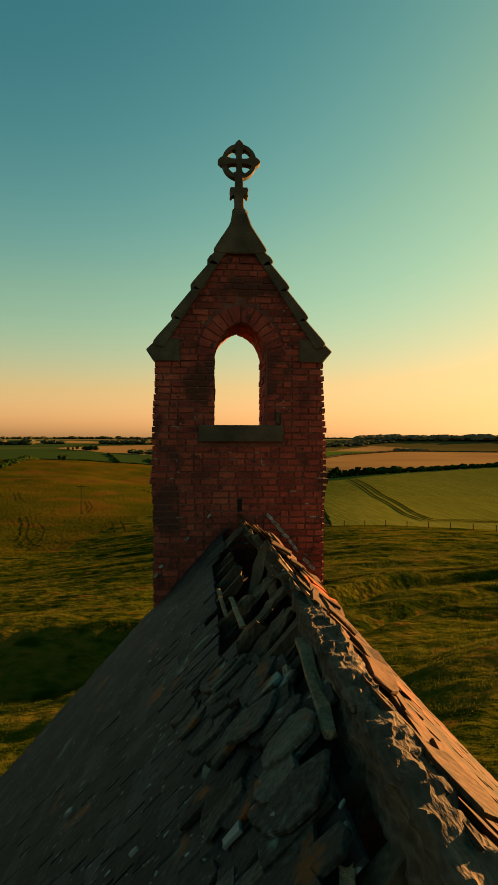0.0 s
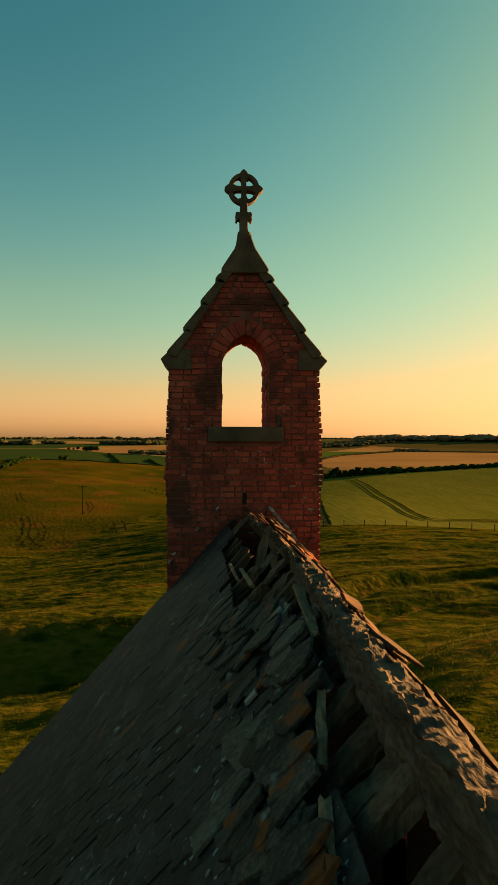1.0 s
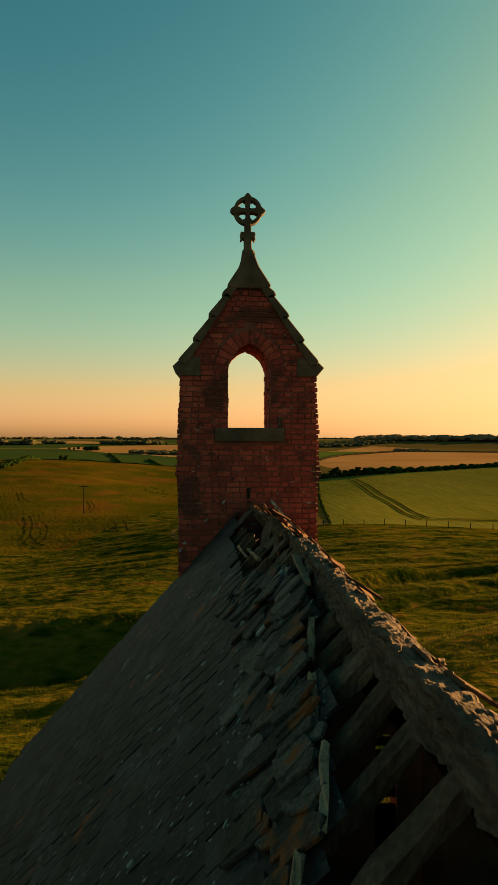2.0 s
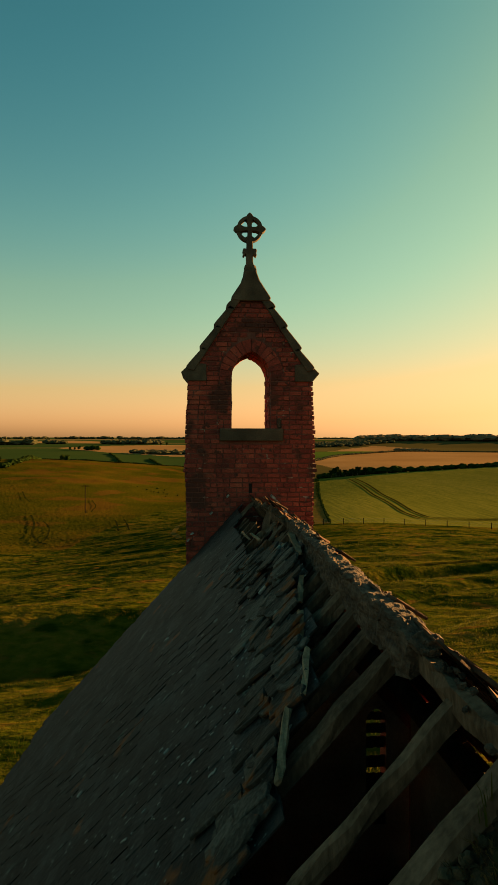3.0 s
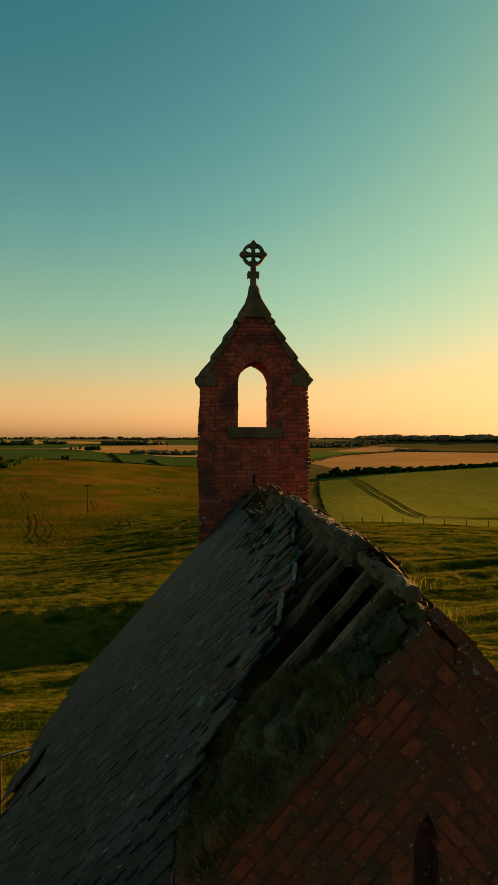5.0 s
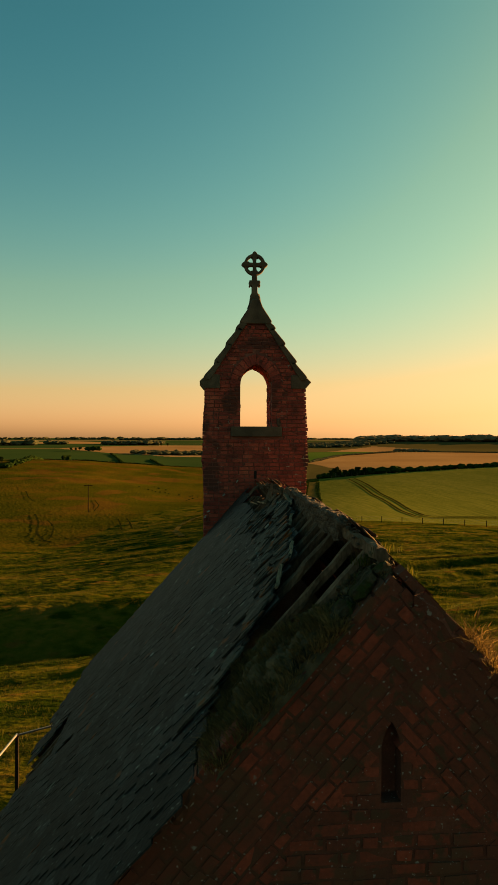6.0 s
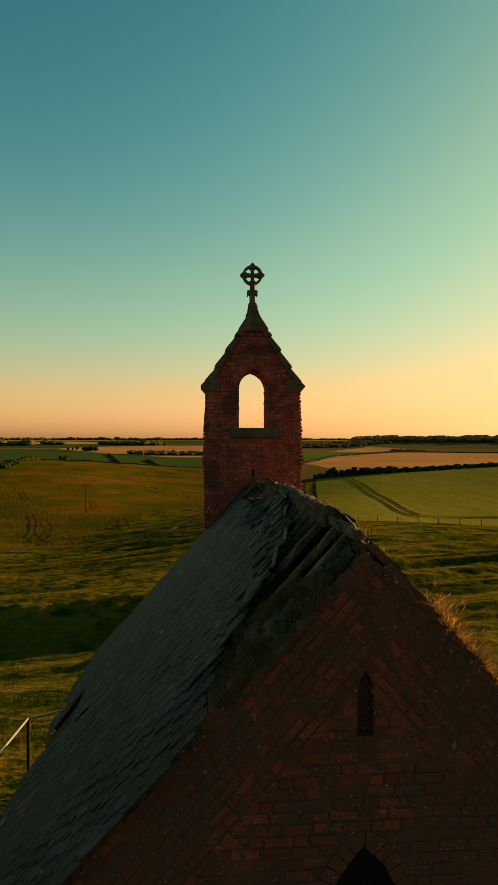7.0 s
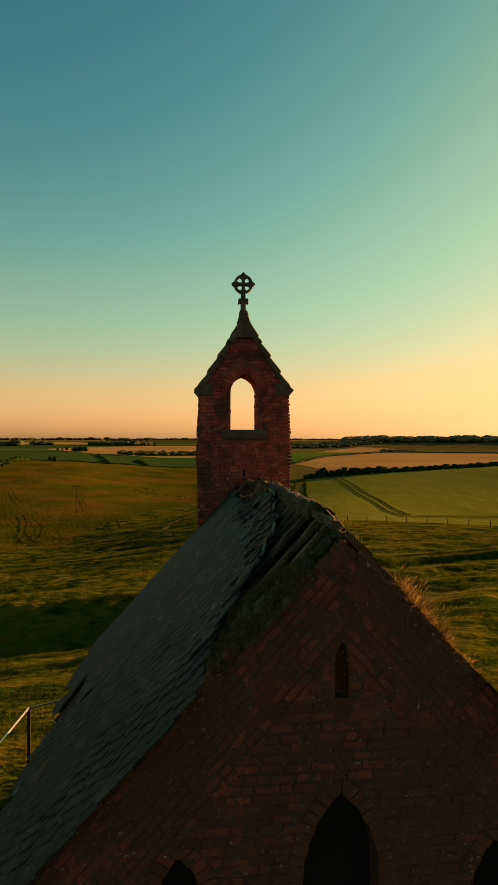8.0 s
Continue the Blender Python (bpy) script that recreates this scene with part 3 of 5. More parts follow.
single, rest = [], {-1: Soup(), 1: Soup()}
for side in (-1, 1):
    rnd = random.Random(20 + side)
    for c in range(45):
        s = 0.10 + (c + 1) * GAUGE
        shift = (c % 2) * WIDE / 2 + rnd.uniform(-0.04, 0.04)
        for q in range(55):
            y = -8.66 + shift + q * WIDE
            if y > -0.02:
                continue
            u = s / SLOPE
            if side < 0 and u - 0.13 < hole_edge(y) + rnd.uniform(-0.03, 0.03):
                continue
            if side < 0 and u > 3.05 and (-3.8 < y < -2.5) and rnd.random() < 0.5:
                continue
            if side < 0 and u > 2.72 and -4.95 < y < -3.8 - (u - 2.72) * 0.6 and rnd.random() < 0.96:
                continue
            if side < 0 and 2.4 < u < 2.72 and abs(y + 5.15 - (u - 2.5) * 0.4) < 0.08:
                continue
            if u > 3.12 and rnd.random() < 0.35:
                continue
            if side > 0 and (u < 0.26 and y < -8.12 or u < 1.15 and y < -8.40):
                continue
            if side > 0 and u < 0.29 and -4.15 < y < -2.6:
                continue
            if side > 0 and u < 0.22 and rnd.random() < 0.45:
                continue
            if rnd.random() < 0.006:
                continue
            near_hole = side < 0 and u < hole_edge(y) + 0.35
            m = tile_pose(side, s + rnd.uniform(-0.008, 0.008), y, rnd, 1.1 if near_hole else 1.6 if side > 0 and u < 0.4 else 0.34)
            if side < 0 and u < hole_edge(y) + 0.62 and -7.7 < y < -3.2 and len(single) < 300:
                single.append(m)
            else:
                rest[side].add([m @ p for p in block(WIDE - rnd.uniform(0.003, 0.009), LONG, THICK, 0.002, 0.003, rnd)], BOX_F)


def scattered(name, meshes, poses, owner, rnd):
    for m in poses:
        ob = new(name, rnd.choice(meshes))
        ob.parent = owner
        ob.matrix_parent_inverse = Matrix.Translation(owner.location).inverted()
        ob.matrix_basis = m


# large ragged slates along the broken edge and over the ridge
slab_rnd = random.Random(5)
SLABS = [raw_mesh("slate_slab", *slab_mesh(slab_rnd.uniform(0.09, 0.14), slab_rnd.uniform(0.14, 0.22), 0.015, slab_rnd), mat_slab) for _ in range(14)]
WARM_SLABS = [raw_mesh("slate_slab", *slab_mesh(slab_rnd.uniform(0.16, 0.34), slab_rnd.uniform(0.09, 0.16), 0.013, slab_rnd), mat_warm) for _ in range(10)]
BIG_SLABS = [raw_mesh("slate_slab", *slab_mesh(slab_rnd.uniform(0.15, 0.18), slab_rnd.uniform(0.19, 0.22), 0.013, slab_rnd), mat_slab) for _ in range(6)]
slabs, warm_slabs, big_slabs = [], [], []
for x, y, turn in ((-0.145, -5.52, -14), (-0.17, -5.78, -24), (-0.23, -5.25, -30)):
    big_slabs.append(tile_pose(-1, -x * SLOPE + 0.14, y, slab_rnd, 0) @ pose(0, 0, 0.050, slab_rnd.uniform(-2, 4), slab_rnd.uniform(-8, 2), turn))
y = -7.98
while y < -4.35:
    u = hole_edge(y) + slab_rnd.uniform(0.02, 0.10)
    m = tile_pose(-1, u * SLOPE + 0.16, y, slab_rnd, 0)
    slabs.append(m @ pose(0, 0, 0.022 + slab_rnd.uniform(0, 0.02), slab_rnd.uniform(-3, 6), slab_rnd.uniform(-9, 5), slab_rnd.uniform(-22, 14)))
    if slab_rnd.random() < 0.7:
        m = tile_pose(-1, (u + slab_rnd.uniform(0.08, 0.20)) * SLOPE + 0.16, y + 0.03, slab_rnd, 0)
        slabs.append(m @ pose(0, 0, 0.012 + slab_rnd.uniform(0, 0.012), slab_rnd.uniform(-2, 6), slab_rnd.uniform(-8, 5), slab_rnd.uniform(-18, 14)))
    y += slab_rnd.uniform(0.04, 0.075)
y = -7.95
while y < -0.5:
    m = tile_pose(1, slab_rnd.uniform(0.17, 0.42), y, slab_rnd, 0)
    warm_slabs.append(m @ pose(0, 0, 0.008 + slab_rnd.uniform(0, 0.022), slab_rnd.uniform(-15, 3), slab_rnd.uniform(-5, 5), slab_rnd.uniform(-16, 12)))
    y += slab_rnd.uniform(0.10, 0.24)

# lumps of mortar along the ridge
rnd = random.Random(9)
bm = bmesh.new()
rows_ = []
for i in range(560):
    y = -7.55 + i * 2.75 / 559
    zt = ridge_z(y) + 0.0
    ring = []
    top = 0.022 + 0.030 * noise.noise(Vector((y * 3.1, 0, 7))) + 0.014 * noise.noise(Vector((y * 11, 0, 2)))
    for k in range(25):
        # up the shaded face, over the worn crest and down the sunny face
        t = k / 24
        x = -0.066 + 0.092 * float(smooth(0.36, 0.72, t))
        zz = -0.145 + (top + 0.145) * float(smooth(0.0, 0.44, t)) ** 0.8 - (top + 0.085) * float(smooth(0.62, 1.0, t))
        worn = 0.016 * noise.noise(Vector((y * 6, t * 7, 3))) + 0.012 * noise.noise(Vector((y * 16, t * 15, 9))) + 0.007 * noise.noise(Vector((y * 42, t * 34, 5)))
        ring.append(bm.verts.new((x + worn, y, zt + zz + 0.7 * worn)))
    rows_.append(ring)
for a, c in zip(rows_, rows_[1:]):
    for k in range(24):
        bm.faces.new((a[k], a[k + 1], c[k + 1], c[k]))
for ring in (rows_[0], rows_[-1]):
    bm.faces.new(ring)
parent_keep(part("ridge_mortar", bm, mat_lump, None, "crumbling pale mortar bed along the ridge"), ROOF)

# loose lumps of mortar and stone left on the ridge
lumps = Soup()
lump_rnd = random.Random(19)
for i in range(90):
    y = lump_rnd.triangular(-8.3, -5.2, -7.5)
    size = lump_rnd.uniform(0.006, 0.016) * (1.9 if abs(y + 7.5) < 0.10 else 1.0)
    v, f = crumb_mesh(size * 2.0, size * lump_rnd.uniform(1.6, 3.0), size * 1.5, lump_rnd)
    m = Matrix.Translation((lump_rnd.gauss(0.0, 0.035), y, ridge_z(y) - 0.012 + lump_rnd.uniform(-0.02, 0.012))) @ Euler([lump_rnd.uniform(-0.6, 0.6) for _ in range(3)]).to_matrix().to_4x4()
    lumps.add([m @ p for p in v], f)
parent_keep(lumps.make("mortar_lumps", mat_lump, None, "loose mortar lumps along the ridge", "stuff"), ROOF)

# bare battens along the sunny side of the ridge
for k, (u, y0, y1) in enumerate(((0.035, -4.7, -0.6), (0.085, -4.6, -2.3), (0.145, -4.4, -0.9), (0.205, -4.3, -2.5), (0.26, -4.3, -1.6))):
    parent_keep(part("batten", beam(roof_point(1, u * SLOPE, y0, 0.0), roof_point(1, u * SLOPE, y1, 0.0), 0.024, 0.016, (PITCH, 0, 1), 26, 0.003, 200 + k), mat_pale_lath, None, "thin sunlit roofing batten"), ROOF)

# split laths that stand out of the hole
LATHS = [((-0.335, -3.15, 7.17), (-0.315, -3.95, 7.23), 0.026), ((-0.27, -3.55, 7.22), (-0.25, -4.3, 7.28), 0.03), ((-0.085, -4.98, 7.45), (-0.115, -5.60, 7.42), 0.045), ((-0.15, -5.05, 7.38), (-0.18, -5.45, 7.35), 0.03), ((-0.17, -6.0, 7.36), (-0.23, -6.32, 7.29), 0.03), ((-0.25, -6.45, 7.28), (-0.30, -6.78, 7.22), 0.032), ((-0.29, -6.9, 7.25), (-0.36, -7.2, 7.18), 0.026), ((-0.42, -7.2, 7.12), (-0.50, -7.55, 7.03), 0.032)]
for i, (a, e, w) in enumerate(LATHS):
    parent_keep(part("lath", beam(a, e, w, w * 0.6, seg=5, rough=0.004, seed=60 + i, taper=0.85), mat_pale_lath, None, "split pale roofing lath"), ROOF)
for i, (x, y, size) in enumerate(((-0.33, -5.63, 0.034), (-1.03, -4.24, 0.034), (-0.75, -3.1, 0.022), (-0.62, -5.2, 0.020), (-1.5, -5.6, 0.024), (-0.9, -6.4, 0.018))):
    chip_rnd = random.Random(300 + i)
    v, f = slab_mesh(size, size * 1.8, 0.010, chip_rnd, 6)
    m = tile_pose(-1, -x * SLOPE + 0.11, y, chip_rnd, 1.0) @ pose(0, 0, 0.03, 0, 0, chip_rnd.uniform(-25, 25))
    parent_keep(new("slate_chip", raw_mesh("slate_chip", [m @ p for p in v], f, mat_chip)), ROOF)
# small pale flecks: the sheen of slate edges, put in as colour
flakes = Soup()
flake_rnd = random.Random(23)
for i in range(170):
    y = flake_rnd.triangular(-8.3, -4.2, -7.0)
    u = hole_edge(y) + abs(flake_rnd.gauss(0.06, 0.42))
    if u > 2.6 or y < -7.9 and u < 1.15:
        continue
    size = flake_rnd.uniform(0.004, 0.013)
    v, f = slab_mesh(size, size * flake_rnd.uniform(1.2, 3.2), 0.004, flake_rnd)
    m = tile_pose(-1, u * SLOPE + 0.11, y, flake_rnd, 1.0) @ pose(0, 0, 0.011, 0, 0, flake_rnd.uniform(-40, 40))
    flakes.add([m @ p for p in v], f)
parent_keep(flakes.make("slate_flakes", mat_chip, None, "pale flecks standing for the sheen on slate edges", "stuff"), ROOF)
sark_rnd = random.Random(17)
y = -6.95
while y < -4.5:
    if sark_rnd.random() < 0.45:
        a, e = roof_point(-1, sark_rnd.uniform(0.04, 0.10), y, -0.075), roof_point(-1, sark_rnd.uniform(0.5, 0.8), y + sark_rnd.uniform(-0.08, 0.08), -0.075)
        parent_keep(part("sarking_board", beam(a, e, 0.100, 0.020, (-PITCH, 0, 1), 14, 0.010, int(-y * 100)), mat_wood, None), ROOF)
    y += 0.135
# broken boards that lean in the gap below the bellcote
BOARDS = [((-0.03, -0.75, 7.22), (-0.46, -1.05, 6.80), 0.24, 0.022), ((0.03, -2.5, 7.30), (-0.10, -2.55, 6.80), 0.34, 0.03), ((-0.14, -2.75, 7.16), (-0.42, -3.05, 6.86), 0.07, 0.03), ((0.0, -3.35, 7.30), (-0.34, -3.6, 6.98), 0.15, 0.025), ((0.0, -3.8, 7.32), (-0.30, -4.0, 7.04), 0.10, 0.03), ((-0.02, -4.2, 7.32), (-0.28, -4.4, 7.08), 0.13, 0.03), ((0.03, -2.95, 7.36), (0.01, -3.35, 7.10), 0.06, 0.03)]
for i, (a, e, w, t) in enumerate(BOARDS):
    parent_keep(part("broken_board", beam(a, e, w, t, (-0.6, 0, 0.7), 10, 0.008, 90 + i), mat_wood, None), ROOF)

# ---------------------------------------------------------------- bellcote
BELL = tagged(_empty("bellcote", (0, 0.45, 6.3)), "red-brick bellcote with a pointed arch and stone copings", "bellcote")
DEPTH = 0.9
bell_hole = lancet(0.01, 0.31, 8.32, 9.13, 9.54)
core = [(-0.985, 6.0), (0.985, 6.0), (1.0, 7.4), (1.0, 8.2), (0.96, 9.12), (0.945, 9.28), (0.335, 10.29), (0.0, 10.60), (-0.335, 10.29), (-0.945, 9.28), (-0.96, 9.12), (-1.0, 8.2), (-1.0, 7.4)]
bell_wall = own("wall_core", wall_sheet(core, [bell_hole], 0.012, DEPTH - 0.012), mat_mortar, BELL, "recessed mortar joints")
BRICK_MESHES = {}
brick_rnd = random.Random(31)


def brick_mesh(kind, mat):
    if (kind, mat.name) not in BRICK_MESHES:
        long = {"s": 0.190, "h": 0.092, "t": 0.165}[kind]
        BRICK_MESHES[kind, mat.name] = [raw_mesh("brick", block(long, 0.066 if kind != "t" else 0.060, 0.10, 0.004, 0.003, brick_rnd), BOX_F, mat) for _ in range(5)]
    return BRICK_MESHES[kind, mat.name]


def facing(x, y, z, turn=0.0, out=0.0):
    """Pose of a brick in a wall that faces the camera's side (-y)."""
    return Matrix.Translation((x, y + 0.05 - out, z)) @ Matrix.Rotation(radians(90), 4, "X") @ Matrix.Rotation(turn, 4, "Z")


def body_half(z):
    return float(np.interp(z, [6.0, 7.3, 7.55, 7.68, 7.8, 8.27, 9.06, 9.2], [1.005, 1.01, 1.03, 1.055, 1.03, 1.025, 0.985, 0.985]))


def half_at(z, half, spring, apex):
    """Half the width of a pointed opening at the height z."""
    if z <= spring:
        return half
    rise = apex - spring
    r = (rise * rise + half * half) / (2 * half)
    t = 1 - ((z - spring) / r) ** 2
    return max(0.0, half - r + r * math.sqrt(t)) if t > 0 and z < apex else 0.0


def brick_spans(z, half):
    """Stretches of a course that are not cut by the arch, the sill or the slot."""
    if 8.08 < z < 8.34:
        return [(-half, -0.492), (0.524, half)]
    if 8.34 <= z < 9.13:
        return [(-half, -0.302), (0.322, half)]
    w = half_at(z - 0.03, 0.31 + 0.215, 9.13, 9.54 + 0.25) if z >= 9.13 else 0.0
    if w > 0.01:
        return [(-half, 0.01 - w), (0.01 + w, half)]
    if 7.28 < z < 7.46:
        return [(-half, -0.028), (0.028, half)]
    return [(-half, half)]


bell_single, bell_rest = [], Soup()
COURSE = 0.0767
rnd = random.Random(41)
row = 0
z = 6.04
while z < 10.3:
    half = body_half(z) if z < 9.12 else float(np.interp(z, [9.12, 9.28, 10.30], [0.72, 0.88, 0.28]))
    kinds = "sh" if row % 2 else "ssh"
    q = rnd.randrange(3)
    for lo, hi in brick_spans(z, half):
        x = lo - (rnd.uniform(0, 0.012) if lo < -0.9 else 0)
        stop = hi + (rnd.uniform(0, 0.014) if hi > 0.9 else 0)
        while x < stop - 0.012:
            kind = kinds[q % len(kinds)]
            q += 1
            long = 0.190 if kind == "s" else 0.092
            fit_ = 1.0
            if x + long > stop - 0.03:
                fit_ = (stop - x) / long
            cx = x + long * fit_ / 2
            x += long * fit_ + 0.010
            m = facing(cx + rnd.uniform(-0.003, 0.003), 0.0, z, rnd.gauss(0, 0.008), rnd.uniform(-0.003, 0.010)) @ Matrix.Diagonal((fit_, 1, 1, 1))
            if 6.95 < z < 9.1 and len(bell_single) < 300:
                bell_single.append((kind, m))
            else:
                bell_rest.add([m @ p for p in block(long, 0.066, 0.10, 0.004, 0.004, rnd)], BOX_F)
    # returns of the two sides, seen edge on
    for sgn in (-1, 1):
        if z < 9.1:
            for yy in (0.17, 0.37, 0.57, 0.77):
                m = Matrix.Translation((sgn * (half - 0.05 + rnd.uniform(-0.012, 0.016)), yy, z))
                bell_rest.add([m @ p for p in block(0.10, 0.19, 0.066, 0.002, 0.004, rnd)], BOX_F)
    # jambs of the opening
    if 8.34 < z < 9.16:
        for sgn in (-1, 1):
            for yy in (0.25, 0.46, 0.67, 0.80):
                m = Matrix.Translation((0.01 + sgn * (0.31 + 0.045 + rnd.uniform(-0.010, 0.008)), yy, z))
                bell_rest.add([m @ p for p in block(0.10, 0.20, 0.066, 0.002, 0.004, rnd)], BOX_F)
    z += COURSE
    row += 1
# arch of wedge-shaped bricks, through the thickness of the wall
def voussoirs(soup, cx, half, spring, apex, deep, y0, y1, rnd, joint=0.006):
    line = lancet(cx, half, spring - 0.05, spring, apex, 60)[1:-1]
    count = max(5, int(sum(math.hypot(b2[0] - a2[0], b2[1] - a2[1]) for a2, b2 in zip(line, line[1:])) / 0.078))
    idx = [round(k * (len(line) - 1) / count) for k in range(count + 1)]
    pts = []
    for k in idx:
        a2, b2 = line[max(k - 1, 0)], line[min(k + 1, len(line) - 1)]
        n = Vector((-(b2[1] - a2[1]), b2[0] - a2[0])).normalized()
        pts.append((Vector(line[k]), n))
    for (p, n), (q, m) in zip(pts, pts[1:]):
        d = (q - p).normalized() * joint
        out = rnd.uniform(0, 0.012)
        inn = rnd.uniform(-0.010, 0.006)
        ring = [p + d + n * inn, q - d + m * inn, q - d + m * deep, p + d + n * deep]
        soup.add([(v.x, y0 - out, v.y) for v in ring] + [(v.x, y1, v.y) for v in ring], [(0, 1, 2, 3), (7, 6, 5, 4), (0, 4, 5, 1), (1, 5, 6, 2), (2, 6, 7, 3), (3, 7, 4, 0)])


for y0, y1 in ((0.0, 0.21), (0.225, 0.44), (0.455, 0.67), (0.685, 0.9)):
    voussoirs(bell_rest, 0.01, 0.31, 9.13, 9.54, 0.20, y0, y1, rnd)


def bevel_box(sx, sy, sz, m, amount=0.012, cuts=1):
    bm = bmesh.new()
    bmesh.ops.create_cube(bm, size=1, matrix=Matrix.Diagonal((sx, sy, sz, 1)))
    bmesh.ops.bevel(bm, geom=bm.edges, offset=amount, segments=cuts, affect="EDGES")
    for v in bm.verts:
        v.co += Vector((noise.noise(v.co * 9), noise.noise(v.co * 9 + Vector((5, 0, 0))), noise.noise(v.co * 9 + Vector((0, 7, 0))))) * amount * 0.5
    bm.transform(m)
    return bm


def prism(poly, y0, y1, amount=0.01):
    """A stone with the outline poly in the xz plane."""
    bm = bmesh.new()
    vs = [bm.verts.new((x, y0, z)) for x, z in poly]
    f = bm.faces.new(vs)
    r = bmesh.ops.extrude_face_region(bm, geom=[f])
    for v in r["geom"]:
        if isinstance(v, bmesh.types.BMVert):
            v.co.y = y1
    bmesh.ops.recalc_face_normals(bm, faces=bm.faces)
    bmesh.ops.bevel(bm, geom=bm.edges, offset=amount, segments=1, affect="EDGES")
    return bm


own("sill", bevel_box(1.0, 0.98, 0.20, Matrix.Translation((0.016, 0.43, 8.22))), mat_stone, BELL, "dark stone sill slab")
own("stone_lump", bevel_box(0.07, 0.05, 0.16, Matrix.Translation((0.46, 0.0, 8.40)), 0.018), mat_lump, BELL)
# solid near-black block painted as the shade within the slot
own("putlog_hole", bevel_box(0.045, 0.02, 0.15, Matrix.Translation((0.0, 0.006, 7.37)), 0.004), mat_dark, BELL, "near-black block filling the slot in the brickwork")
for sgn in (-1, 1):
    # kneeler stone, then four overlapping coping stones up the rake
    own("kneeler", prism([(sgn * 0.70, 9.06), (sgn * 0.985, 9.06), (sgn * 1.10, 9.195), (sgn * 0.945, 9.345), (sgn * 0.70, 9.33)], -0.03, DEPTH + 0.03), mat_stone, BELL, "dark sandstone kneeler")
    p = [(1.005, 9.29), (0.80, 9.60), (0.575, 9.95), (0.38, 10.25)]
    q = [(0.82, 9.58), (0.60, 9.93), (0.40, 10.24), (0.30, 10.38)]
    for (xa, za), (xb, zb) in zip(p, q):
        d = Vector((xb - xa, zb - za)).normalized()
        n = Vector((-d.y, d.x)) * -1
        n = n if n.y > 0 else -n
        lo, hi = Vector((xa, za)), Vector((xb, zb))
        poly = [lo - n * 0.13, lo - d * 0.035 - n * 0.040, lo - d * 0.012 + n * 0.008, lo + d * 0.05 + n * 0.006, hi + d * 0.05 - n * 0.048, hi + d * 0.05 - n * 0.14]
        own("coping_stone", prism([(sgn * v.x, v.y) for v in poly], -0.05, DEPTH + 0.05), mat_stone, BELL, "weathered sandstone coping")
own("apex_stone", prism([(-0.225, 10.325), (0.225, 10.325), (0.285, 10.335), (0.315, 10.365), (0.300, 10.40), (0.135, 10.65), (0.078, 10.80), (-0.078, 10.80), (-0.135, 10.65), (-0.300, 10.40), (-0.315, 10.365), (-0.285, 10.335)], -0.06, DEPTH + 0.06, 0.012), mat_stone, BELL, "triangular dark sandstone apex stone")
for sgn, z0, z1 in ((-1, 10.66, 10.86), (1, 10.68, 10.98)):
    own("crocket", prism([(0.01 + sgn * 0.05, z0), (0.01 + sgn * 0.120, z0 + 0.02), (0.01 + sgn * 0.105, z0 + 0.10), (0.01 + sgn * 0.112, z1 - 0.03), (0.01 + sgn * 0.075, z1), (0.01 + sgn * 0.03, z1 - 0.02)], 0.36, 0.54, 0.012), mat_stone, BELL, "worn stone crocket")
# remains of the old roof's mortar fillet on the brick face
fill_rnd = random.Random(77)
for i in range(9):
    x, z = 0.36 + i * 0.062, 7.23 - i * 0.075
    if i in (6,):
        continue
    v, f = slab_mesh(0.10, 0.045, 0.05, fill_rnd, 7)
    m = Matrix.Translation((x, -0.01, z)) @ Matrix.Rotation(radians(90), 4, "X") @ Matrix.Rotation(radians(-40), 4, "Z")
    parent_keep(new("mortar_fillet", raw_mesh("mortar_fillet", [m @ p for p in v], f, mat_fillet)), BELL)
for x, z in ((-0.36, 7.25), (-0.62, 6.98), (-0.92, 6.66), (-0.98, 6.56)):
    v, f = slab_mesh(0.06, 0.03, 0.03, fill_rnd, 7)
    m = Matrix.Translation((x, -0.01, z)) @ Matrix.Rotation(radians(90), 4, "X") @ Matrix.Rotation(radians(40), 4, "Z")
    parent_keep(new("mortar_fillet", raw_mesh("mortar_fillet", [m @ p for p in v], f, mat_fillet)), BELL)


